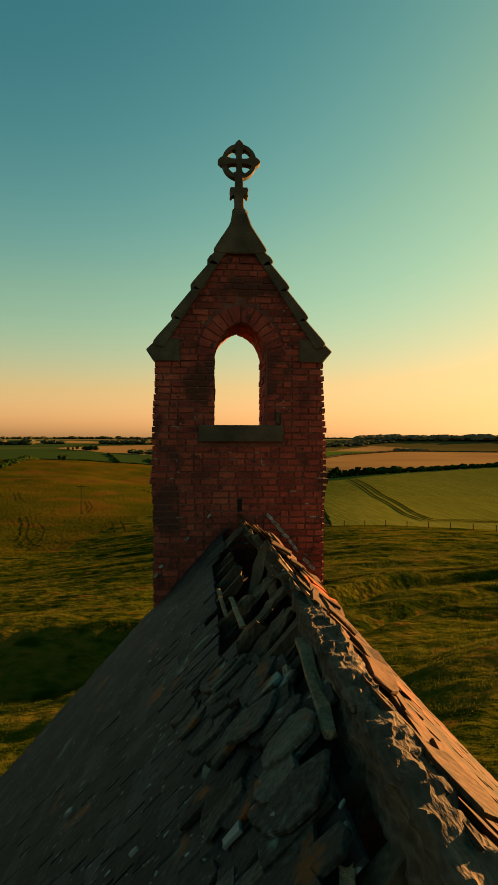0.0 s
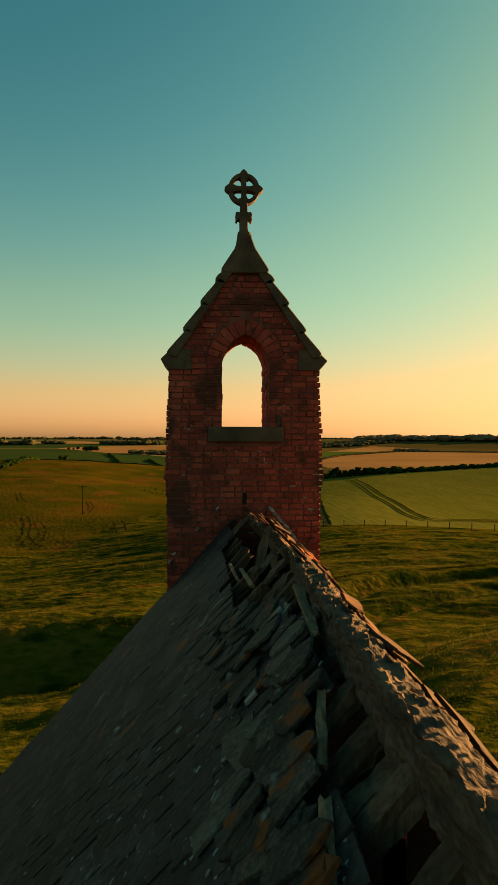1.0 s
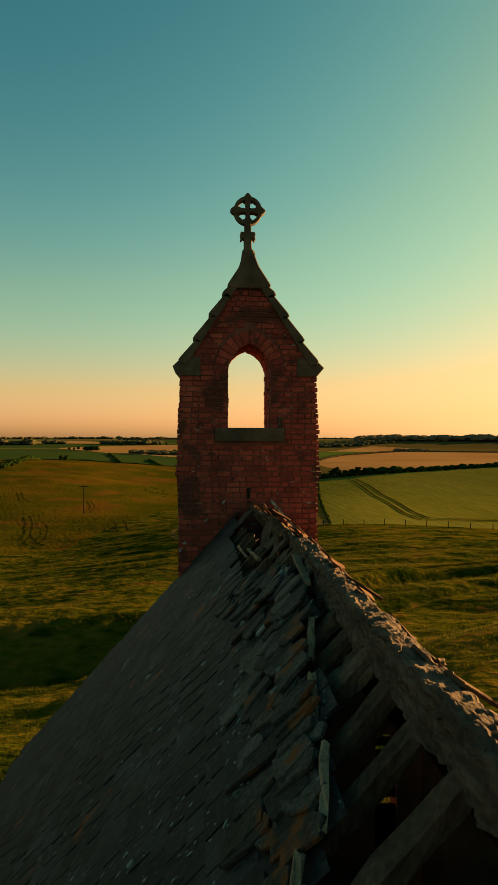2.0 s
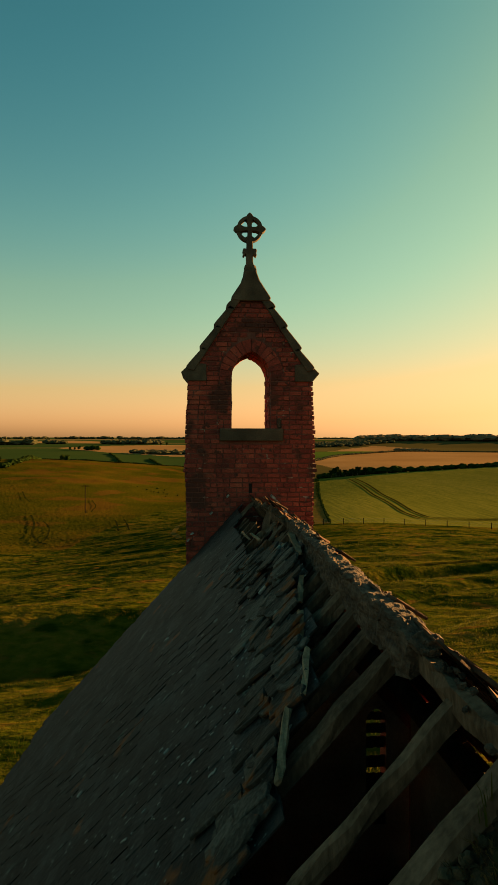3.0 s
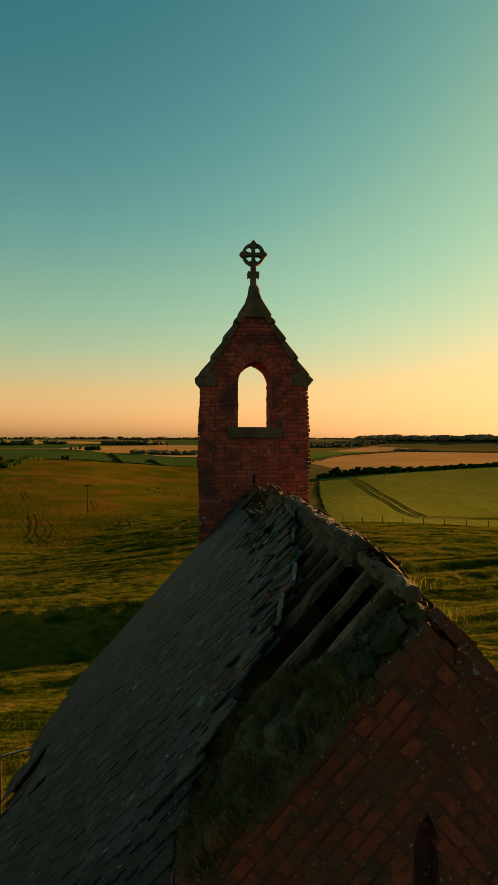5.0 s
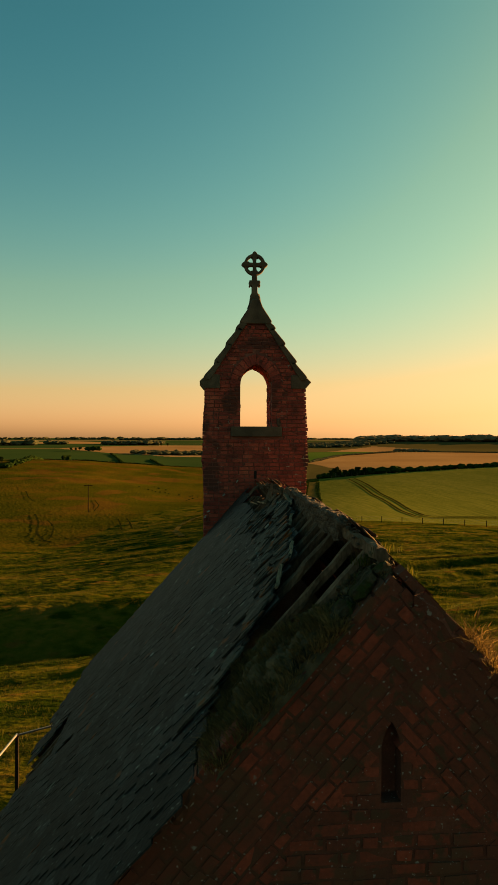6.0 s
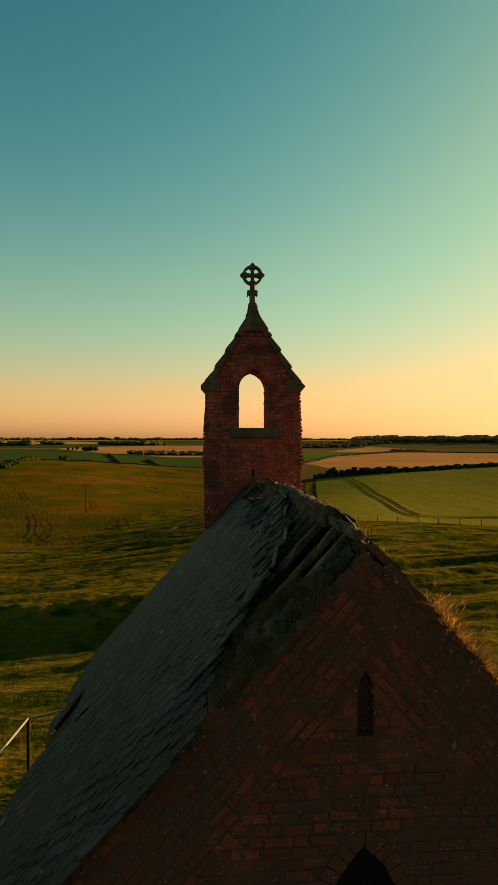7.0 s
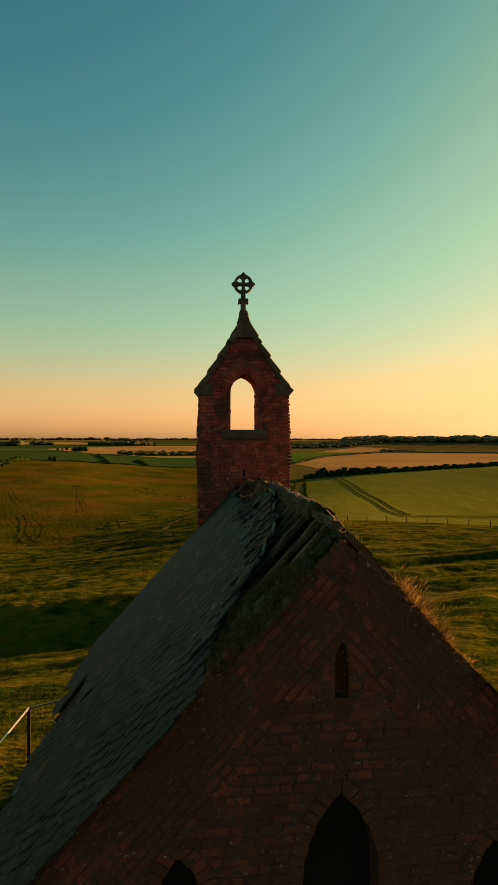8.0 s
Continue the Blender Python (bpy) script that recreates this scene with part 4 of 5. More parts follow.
def finial_cross():
    """A wheel-headed stone cross on a stepped, waisted shaft."""
    thing_ = tagged(_empty("finial_cross", (0.01, 0.45, 10.8)), "dark stone wheel cross on the bellcote apex", "cross")
    cz, R = 11.61, 0.215
    bm = bmesh.new()
    n = 40
    rings = []
    for i in range(n):
        a = 2 * math.pi * i / n
        ring = []
        for rr, yy in ((R, -0.05), (R, 0.05), (R - 0.052, 0.05), (R - 0.052, -0.05)):
            ring.append(bm.verts.new((0.01 + rr * math.cos(a), 0.45 + yy, cz + rr * math.sin(a))))
        rings.append(ring)
    for i in range(n):
        a, c = rings[i], rings[(i + 1) % n]
        for k in range(4):
            bm.faces.new((a[k], a[(k + 1) % 4], c[(k + 1) % 4], c[k]))
    wheel = own("wheel", bm, mat_stone, thing_)
    arm = [(0.042, 0.0), (0.032, 0.05), (0.036, 0.10), (0.055, 0.16), (0.060, 0.20), (0.040, 0.235), (0.012, 0.262), (0.0, 0.268)]
    for k in range(4):
        pts = [(w, h) for w, h in arm] + [(-w, h) for w, h in reversed(arm[:-1])]
        c, s = round(math.cos(k * math.pi / 2)), round(math.sin(k * math.pi / 2))
        own("arm", prism([(0.01 + x * c - zz * s, cz + x * s + zz * c) for x, zz in pts], 0.45 - 0.057 - 0.001 * k, 0.45 + 0.057 + 0.001 * k, 0.006), mat_stone, thing_)
    # cusps in the four openings
    for k in range(4):
        a = math.pi / 4 + k * math.pi / 2
        for da in (-0.42, 0.42):
            bm = bmesh.new()
            bmesh.ops.create_icosphere(bm, subdivisions=1, radius=0.024, matrix=Matrix.Translation((0.01 + 0.145 * math.cos(a + da), 0.45, cz + 0.145 * math.sin(a + da))))
            own("cusp", bm, mat_stone, wheel)
    shaft = [(0.046, 11.42), (0.05, 11.36), (0.052, 11.28), (0.105, 11.285), (0.118, 11.25), (0.108, 11.21), (0.118, 11.17), (0.095, 11.155), (0.075, 11.19), (0.058, 11.18), (0.056, 11.08), (0.062, 11.02), (0.085, 11.0), (0.09, 10.95), (0.11, 10.83), (0.15, 10.72)]
    own("shaft", prism([(0.01 + w, z) for w, z in shaft] + [(0.01 - w, z) for w, z in reversed(shaft)], 0.45 - 0.07, 0.45 + 0.07, 0.008), mat_stone, thing_)
    own("shaft_crocket", bevel_box(0.07, 0.10, 0.19, Matrix.Translation((0.095, 0.45, 10.92)) @ Matrix.Rotation(radians(-8), 4, "Y"), 0.02), mat_stone, thing_)
    return thing_


finial_cross()

# ---------------------------------------------------------------- bricks of the near gable
gable_single, gable_rest = [], Soup()
rnd = random.Random(51)
SIDE = math.hypot(1, PITCH)


def in_near(x, z, grow=0.03):
    return any(inside(x, z, lancet(c, hw + grow * (0.3 if hw < 0.1 else 1), ft, sp, ap + grow * (0.4 if hw < 0.1 else 1.3), 6)) for c, hw, ft, sp, ap in ((0.0, 0.30, 2.9, 4.75, 5.39), (-1.25, 0.22, 2.9, 4.45, 4.98), (1.25, 0.22, 2.9, 4.45, 4.98), (0.0, 0.055, 6.12, 6.40, 6.56)))


# tumbled courses that follow the rake
BAND = 0.62
for sgn in (-1, 1):
    dn = Vector((sgn / SIDE, -PITCH / SIDE))
    nn = Vector((-sgn * PITCH / SIDE, -1 / SIDE))
    for k in range(-1, 9):
        s = 0.03 + k * 0.02 + rnd.uniform(0, 0.1)
        while s < 4.3:
            kind = "t" if rnd.random() < 0.72 else "h"
            long = 0.165 if kind == "t" else 0.092
            c = Vector((0, GABLE_TOP)) + dn * (s + long / 2) + nn * (0.035 + k * 0.070)
            s += long + 0.010
            if c.x * sgn < -0.01 or in_near(c.x, c.y, 0.06) or (k < 0 and sgn < 0 and s < 1.3):
                continue
            m = facing(c.x, GABLE_Y, c.y, math.atan2(dn.y, dn.x), rnd.uniform(-0.003, 0.006))
            if c.y > 6.05 and len(gable_single) < 300:
                gable_single.append((kind, m))
            else:
                gable_rest.add([m @ p for p in block(long, 0.060, 0.10, 0.004, 0.004, rnd)], BOX_F)
# level courses below
z, row = 1.0, 0
while z < GABLE_TOP:
    half = min(WALL_HALF, (GABLE_TOP - z) / PITCH - BAND * SIDE / PITCH)
    half = max(0.0, half + 0.06)
    w = half_at(z, 0.055, 6.40, 6.56) + 0.008 if 6.08 < z < 6.56 else 0.0
    for lo, hi in ([(-half, -w), (w, half)] if w else [(-half, half)]):
        x = lo + (row % 2) * 0.05
        while x < hi - 0.03:
            long = min(0.190 if rnd.random() < 0.65 else 0.092, hi - x)
            cx = x + long / 2
            x += long + 0.010
            if z < 6.0 and (in_near(cx, z, 0.13) or in_near(cx + long * 0.45, z) or in_near(cx - long * 0.45, z)):
                continue
            m = facing(cx, GABLE_Y, z, rnd.gauss(0, 0.008), rnd.uniform(-0.003, 0.008))
            gable_rest.add([m @ p for p in block(long, 0.066, 0.10, 0.005, 0.004, rnd)], BOX_F)
    z += COURSE
    row += 1
for c0, hw, sp, ap in ((0.0, 0.30, 4.75, 5.39), (-1.25, 0.22, 4.45, 4.98), (1.25, 0.22, 4.45, 4.98)):
    voussoirs(gable_rest, c0, hw, sp, ap, 0.12, GABLE_Y, GABLE_Y + 0.12, rnd)
# loose bricks on top of the gable, along the rake
for sgn in (-1, 1):
    for yy in (0.055, 0.17, 0.28):
        s = 0.02 + rnd.uniform(0, 0.1)
        while s < 4.3:
            long = rnd.choice((0.165, 0.165, 0.10, 0.08))
            if rnd.random() < (0.95 if yy < 0.1 else 0.6) and not (sgn < 0 and (yy > 0.1 and 0.10 < s < 2.1 or s < 1.1)):
                c = Vector((sgn * (s + long / 2) / SIDE, GABLE_Y + yy + rnd.uniform(-0.008, 0.008), GABLE_TOP - PITCH * (s + long / 2) / SIDE + 0.045 + rnd.uniform(-0.01, 0.012)))
                m = Matrix.Translation(c) @ Matrix.Rotation(sgn * math.atan(PITCH) + rnd.gauss(0, 0.03), 4, "Y") @ Matrix.Rotation(rnd.gauss(0, 0.05), 4, "Z")
                gable_rest.add([m @ p for p in block(long * 0.96, 0.10, 0.056, 0.012, 0.011, rnd)], BOX_F)
            s += long + 0.012

for sgn, s0 in ((-1, 1.35), (1, 0.25)):
    nrm = Vector((sgn * PITCH / SLOPE, 0, 1 / SLOPE))
    own("verge_bed", beam(roof_point(sgn, s0, -8.45, -0.045), roof_point(sgn, 4.55, -8.45, -0.045), 0.32, 0.10, nrm, 60, 0.012, 14 + sgn), mat_mortar_dark, NAVE, "crumbling mortar bed along the gable rake")

rubble_rnd = random.Random(58)
rubble = {mat_soil: Soup(), mat_mossy: Soup()}
for i in range(420):
    sgn = -1 if rubble_rnd.random() < 0.85 else 1
    s = rubble_rnd.uniform(0.02, 1.0 if sgn < 0 else 0.5)
    size = rubble_rnd.uniform(0.008, 0.022)
    c3 = roof_point(sgn, s, rubble_rnd.uniform(-8.54, -8.18 if s < 0.6 else -8.0), -0.06 + rubble_rnd.uniform(-0.03, 0.02))
    v, f = crumb_mesh(size * 2.2, size * rubble_rnd.uniform(1.4, 2.4), size * 1.3, rubble_rnd)
    m = Matrix.Translation(c3) @ Euler([rubble_rnd.uniform(-0.9, 0.9) for _ in range(3)]).to_matrix().to_4x4()
    rubble[rubble_rnd.choice((mat_soil, mat_mossy, mat_mossy))].add([m @ p for p in v], f)
ROWS_Y = (-8.50, -8.39, -8.28)
for k, yy in enumerate(ROWS_Y):
    s = 0.04 + 0.05 * k
    while s < 1.0:
        long = rubble_rnd.choice((0.15, 0.17, 0.11, 0.09))
        if rubble_rnd.random() < 0.8:
            c3 = roof_point(-1, s + long / 2, yy + rubble_rnd.uniform(-0.015, 0.015), -0.035 - 0.028 * k + rubble_rnd.uniform(-0.012, 0.012))
            m = Matrix.Translation(c3) @ Matrix.Rotation(-math.atan(PITCH) + rubble_rnd.gauss(0, 0.10), 4, "Y") @ Matrix.Rotation(rubble_rnd.gauss(0, 0.12), 4, "Z")
            v, f = crumb_mesh(long * 0.92, 0.105, 0.075, rubble_rnd)
            rubble[mat_mossy].add([m @ p for p in v], f)
        s += long + 0.012
for mat_, soup in rubble.items():
    tagged(soup.make("rubble", mat_), "loose dark mossy rubble on the wall head", "rubble", kind="stuff")
bed = beam(roof_point(-1, 0.05, -8.28, -0.12), roof_point(-1, 2.2, -8.28, -0.12), 0.5, 0.08, (-PITCH, 0, 1), 60, 0.02, 33)
own("wall_head", bed, mat_soil, NAVE, "dark earth on the wall head")

# ---------------------------------------------------------------- grass on the roof
def tuft(soup, base, n, tall, spread, rnd, lean=(0, 0), flare=0.35):
    for _ in range(n):
        a, r = rnd.uniform(0, 6.283), spread * rnd.random() ** 0.5
        p = Vector(base) + Vector((r * math.cos(a), r * math.sin(a), 0))
        hgt, w = tall * rnd.uniform(0.5, 1.2), rnd.uniform(0.5, 1.2) * (0.010 if tall > 0.12 else 0.006)
        t = rnd.uniform(0, 6.283)
        side = Vector((math.cos(t), math.sin(t), 0)) * w / 2
        bend = Vector((math.cos(a) * flare + lean[0], math.sin(a) * flare + lean[1], -0.25 * flare)) * hgt * rnd.uniform(0.3, 1.0)
        mid, tip = p + Vector((0, 0, hgt * 0.6)) + bend * 0.35, p + Vector((0, 0, hgt)) + bend
        soup.add([p - side, p + side, mid + side * 0.7, mid - side * 0.7, tip], [(0, 1, 2, 3), (3, 2, 4)])


rnd = random.Random(61)
bm = bmesh.new()
grid = []
def turf_top(s):
    """How far up the roof from the gable the turf reaches, s metres down the slope."""
    return float(np.interp(s, [0.40, 0.60, 0.90, 1.15, 1.50], [-8.42, -8.22, -7.90, -7.84, -8.34]))


for i in range(36):
    line = []
    for j in range(60):
        s = 0.40 + j * 1.10 / 59
        y = -8.62 + i * (turf_top(s) + 8.62) / 35
        k = math.sin(math.pi * min(1, max(0, i / 35))) ** 0.5 * math.sin(math.pi * min(1, max(0, j / 59))) ** 0.5
        line.append(bm.verts.new(roof_point(-1, s, y + 0.05 * noise.noise(Vector((s * 2, y * 2, 0))), -0.08 + 0.09 * k + 0.07 * k * noise.noise(Vector((s * 7, y * 7, 2))) + 0.04 * k * noise.noise(Vector((s * 21, y * 21, 4))))))
    grid.append(line)
for a, c in zip(grid, grid[1:]):
    for j in range(59):
        bm.faces.new((a[j], a[j + 1], c[j + 1], c[j]))
tagged(part("roof_turf", bm, mat_soil, None, smooth=True), "dark mossy turf grown over the broken slates", "turf", kind="stuff")
soup = Soup()
for _ in range(520):
    s = rnd.uniform(0.45, 1.5)
    y = rnd.uniform(-8.66, turf_top(s))
    tuft(soup, roof_point(-1, s, y, -0.02), 26, rnd.uniform(0.025, 0.075) * rnd.choice((0.6, 0.8, 1.0, 1.5)), 0.05, rnd, (-0.3, -0.45), 1.3)
for _ in range(60):
    s = rnd.uniform(0.08, 0.6)
    tuft(soup, roof_point(-1, s, rnd.uniform(-8.56, -8.2), -0.06), 14, rnd.uniform(0.02, 0.05), 0.03, rnd, (-0.1, -0.2), 1.2)
soup.make("roof_grass", mat_dry, label="dark grass growing out of the broken roof", kind="stuff")["category"] = "grass"
soup = Soup()
for _ in range(75):
    s = rnd.triangular(0.50, 1.75, 0.95)
    tall = (0.085 if s < 1.3 else 0.05) * rnd.choice((0.45, 0.7, 1.0, 1.35))
    base = roof_point(1, s, rnd.uniform(-8.60, -8.25), rnd.uniform(-0.02, 0.03))
    tuft(soup, base, 55, tall, 0.05, rnd, (rnd.uniform(-0.9, 0.9), rnd.uniform(-1.0, 0.1)), rnd.uniform(1.0, 3.0))
    for _ in range(rnd.randrange(0, 4)):
        # a bent stalk with its seed head
        p, a = base + Vector((rnd.gauss(0, 0.03), rnd.gauss(0, 0.03), 0)), rnd.uniform(-1.0, 3.4)
        bend = Vector((math.cos(a), -math.sin(a) * 0.6, 0)) * tall * rnd.uniform(0.3, 0.9)
        tip = p + Vector((0, 0, tall * rnd.uniform(1.0, 1.6))) + bend
        mid = p.lerp(tip, 0.6) + Vector((0, 0, tall * 0.22))
        side = Vector((0.0022, 0.001, 0))
        soup.add([p - side, p + side, mid + side, mid - side, tip + side, tip - side], [(0, 1, 2, 3), (3, 2, 4, 5)])
        head = (tip - mid).normalized()
        wide = Vector((head.z, 0.3, -head.x)).normalized() * 0.006
        soup.add([tip - head * 0.012, tip + wide + head * 0.015, tip + head * 0.05, tip - wide + head * 0.015], [(0, 1, 2, 3)])
soup.make("verge_grass", mat_sunny, label="sunlit dry grass tufts along the gable verge", kind="stuff")["category"] = "grass"
soup = Soup()
for x, y, z in ((-0.07, -8.28, 7.35), (0.03, -8.3, 7.42), (0.14, -8.38, 7.30), (-0.30, -8.2, 7.05)):
    for _ in range(7):
        tuft(soup, (x + rnd.gauss(0, 0.04), y + rnd.gauss(0, 0.04), z), 8, 0.06, 0.03, rnd)
soup.make("moss_sprigs", mat_blade, label="small green sprigs on the gable apex", kind="stuff")["category"] = "plant"

# ---------------------------------------------------------------- pasture grass near the chapel
soup = Soup()
rnd = random.Random(71)
pts = []
for _ in range(30000):
    d = rnd.uniform(11, 32) if rnd.random() < 0.55 else rnd.uniform(30, 75)
    a = radians(rnd.uniform(-24, 34))
    pts.append((HUB[0] + d * math.sin(a), HUB[1] + d * math.cos(a), d))
for _ in range(22000):
    d, a = rnd.uniform(20, 64), radians(rnd.uniform(5, 32))
    pts.append((HUB[0] + d * math.sin(a), HUB[1] + d * math.cos(a), d))
for _ in range(2500):
    d, a = rnd.uniform(12, 30), radians(rnd.uniform(-26, -6))
    pts.append((HUB[0] + d * math.sin(a), HUB[1] + d * math.cos(a), d))
zs = height([p[0] for p in pts], [p[1] for p in pts])
for (x, y, d), z in zip(pts, zs):
    if abs(x) < 3.0 and -8.6 < y < 0.9:
        continue
    tuft(soup, (x, y, z - 0.03), 5, rnd.uniform(0.05, 0.14) * (1.3 if d > 34 else 1) * (1 + 0.8 * noise.noise(Vector((x * 0.5, y * 0.9, 3)))), 0.20, rnd, (0.1, 0), 0.6)
pts = []
for _ in range(5200):
    d, a = rnd.uniform(28, 105) if rnd.random() < 0.7 else rnd.uniform(28, 60), radians(rnd.choice((rnd.uniform(-24, 4), rnd.uniform(6, 33))))
    pts.append((HUB[0] + d * math.sin(a), HUB[1] + d * math.cos(a), rnd.uniform(0.16, 0.34) * (1 if d < 60 else 1.3)))
for _ in range(3600):
    d, a = rnd.uniform(108, 330), radians(rnd.uniform(-24, 3))
    pts.append((HUB[0] + d * math.sin(a), HUB[1] + d * math.cos(a), rnd.uniform(0.25, 0.55)))
zs = height([p[0] for p in pts], [p[1] for p in pts])
for (x, y, tall), z in zip(pts, zs):
    if noise.noise(Vector((x / 9, y / 9, 1))) > -0.12:
        tuft(soup, (x, y, z - 0.04), 12, tall, tall * 0.8, rnd, (0, 0), 0.9)
soup.make("pasture_grass", mat_blade, label="rough tussocky pasture grass", kind="stuff")["category"] = "grass"

# ---------------------------------------------------------------- trees and hedges
def leaf_cloud(soup, centre, radii, n, size, rnd):
    for _ in range(n):
        v = Vector((rnd.gauss(0, 1), rnd.gauss(0, 1), rnd.gauss(0, 1))).normalized() * rnd.uniform(0.25, 1.05)
        p = Vector(centre) + Vector((v.x * radii[0], v.y * radii[1], v.z * radii[2]))
        q = Euler((rnd.uniform(0, 6.28), rnd.uniform(0, 6.28), rnd.uniform(0, 6.28))).to_matrix()
        s = size * rnd.uniform(0.6, 1.3)
        soup.add([p + q @ Vector(c) * s for c in ((-0.5, -0.3, 0), (0.5, -0.35, 0.1), (0.45, 0.35, 0), (-0.4, 0.4, -0.1))], [(0, 1, 2, 3)])


def canopy(soup, centre, radii, rnd):
    """A ragged, lumpy clump of foliage."""
    o = Vector((rnd.uniform(0, 50), rnd.uniform(0, 50), rnd.uniform(0, 50)))
    pts = []
    for p in CLUMP[0]:
        k = 1 + 0.55 * noise.noise(p * 1.6 + o) + 0.35 * noise.noise(p * 4.3 + o)
        pts.append((centre[0] + p.x * radii[0] * k, centre[1] + p.y * radii[1] * k, centre[2] + p.z * radii[2] * k))
    soup.add(pts, CLUMP[1])


def tree_meshes(seed, tall):
    rnd = random.Random(seed)
    bm = beam((0, 0, -0.3), (0, 0, tall * 0.55), 0.06 * tall, 0.06 * tall, (1, 0, 0), 5, 0.01 * tall, seed, 0.5)
    trunk = part("trunk", bm, mat_bark)
    limbs = Soup()
    crown = Soup()
    for i in range(15):
        a = i * 2.4
        r, zc = tall * rnd.uniform(0.08, 0.28), tall * rnd.uniform(0.38, 0.88)
        leaf_cloud(crown, (r * math.cos(a), r * math.sin(a), zc), (tall * 0.15, tall * 0.15, tall * 0.11), 110, tall * 0.07, rnd)
    return trunk, crown.make("crown", mat_leaf)


def tree(x, y, seed, tall, label="dark leafy hedgerow tree"):
    t = tagged(_empty("tree", (x, y, ground_z(x, y))), label, "tree", group="field trees")
    for p in tree_meshes(seed, tall):
        p.parent = t
    return t


def at_bearing(deg, d):
    return HUB[0] + d * math.sin(radians(deg)), HUB[1] + d * math.cos(radians(deg))


protos = [tree(*at_bearing(deg, d), seed, tall) for deg, d, seed, tall in ((12.6, 264, 1, 5.0), (14.6, 266, 2, 4.0), (-12.9, 420, 3, 4.5))]
rnd = random.Random(81)
for deg, d, scale in ((12.2, 262, 0.8), (12.9, 268, 0.9), (13.5, 268, 0.8), (14.1, 266, 0.7), (15.3, 268, 0.9), (16.1, 269, 0.7), (-18.2, 330, 0.9), (-18.6, 335, 0.8), (-12.2, 620, 0.9), (-11.4, 625, 1.0), (-11.8, 630, 0.9), (-4.0, 760, 1.0), (-3.4, 765, 1.0)):
    x, y = at_bearing(deg, d)
    copy_thing(protos[rnd.randrange(3)], Matrix.Translation((x, y, ground_z(x, y))) @ Matrix.Rotation(rnd.uniform(0, 6), 4, "Z") @ Matrix.Scale(scale, 4))


def hedge(name, path, tall, size, label, seed, step=1.0, thick=1.5):
    rnd = random.Random(seed)
    soup = Soup()
    far_off = name.startswith("far")
    for (a0, d0), (a1, d1) in zip(path, path[1:]):
        p, q = Vector(at_bearing(a0, d0)), Vector(at_bearing(a1, d1))
        n = int((q - p).length / (step * (0.6 if far_off else 1.0))) + 1
        for i in range(n):
            c = p.lerp(q, i / n)
            x, y = c.x + rnd.gauss(0, thick), c.y + rnd.gauss(0, thick)
            hgt = tall * (rnd.uniform(0.85, 1.05) if far_off else rnd.uniform(0.75, 1.1)) * (1 + 0.5 * noise.noise(Vector((x / 22, y / 22, 0))))
            z = ground_z(x, y)
            canopy(soup, (x, y, z + hgt * 0.45), (hgt * (1.0 if far_off else 0.75), hgt * (1.0 if far_off else 0.75), hgt * 0.42), rnd)
            leaf_cloud(soup, (x, y, z + hgt * 0.5), (hgt * 0.7, hgt * 0.7, hgt * 0.48), 12, size * 0.5, rnd)
    return tagged(soup.make(name, (mat_haze if path[0][0] > 14 else mat_far) if far_off else mat_leaf), label, "wood" if far_off else "bushes" if "bush" in name else "hedge", kind="stuff")


hedge("field_hedge", [(11.0, 292), (12.2, 276), (16, 270), (22, 270), (28, 272), (34, 275)], 2.9, 0.6, "dark hedge between the crop and the wheat", 1, 1.5, 0.8)
hedge("hill_hedge", [(-14.6, 372), (-9, 376), (-4, 376), (0, 374), (5, 372)], 0.8, 0.3, "low dark hedge along the hill crest", 2, 0.7, 0.2)
hedge("hill_hedge", [(-18.0, 300), (-16.2, 345), (-14.6, 440)], 2.2, 0.6, "low dark hedge climbing the hill", 3, 1.2, 0.8)
hedge("field_hedge", [(-8.6, 560), (-8.1, 500), (-7.6, 440)], 1.3, 0.5, "thin dark hedge across the green field", 11, 1.2, 0.3)
hedge("field_hedge", [(-5.0, 490), (-4.4, 450), (-3.9, 420)], 1.3, 0.5, "thin dark hedge across the green field", 13, 1.2, 0.3)
hedge("field_bushes", [(-10.9, 640), (-9.7, 640)], 5.0, 1.0, "dark clump of bushes at the wheat's edge", 14, 2.0, 1.5)
hedge("field_bushes", [(-12.7, 470), (-12.5, 470)], 4.0, 0.8, "single dark bush in the green field", 15, 1.0, 0.5)
hedge("far_hedge", [(9.8, 417), (13, 522), (18, 617), (20, 642), (24, 646), (32, 640)], 1.5, 1.0, "dark hedge behind the wheat field", 4, 1.8, 0.6)
hedge("far_hedge", [(18.3, 690), (19.2, 690), (21, 665)], 3.4, 1.0, "dark bushes between the wheat fields", 16, 2.2, 2)
hedge("far_wood", [(15.2, 880), (16.5, 900), (20, 905), (24, 900), (28, 905), (36, 920)], 8.5, 1.6, "dark wood on the skyline", 5, 1.0, 7)
hedge("far_wood", [(5, 790), (9.8, 780), (12, 790), (15.8, 850)], 4.0, 1.6, "dark wood on the far slope", 6, 0.5, 11)
hedge("far_wood", [(-24, 790), (-16.0, 800)], 6.5, 1.6, "dark wood on the skyline", 7, 1.6, 6)
hedge("far_wood", [(-13.8, 830), (-12.8, 830)], 5.0, 1.6, "small dark wood among the fields", 17, 1.6, 3)
hedge("far_wood", [(-8.9, 830), (-6, 825), (-4.2, 830)], 5.5, 1.6, "dark wood among the wheat fields", 8, 1.2, 6)
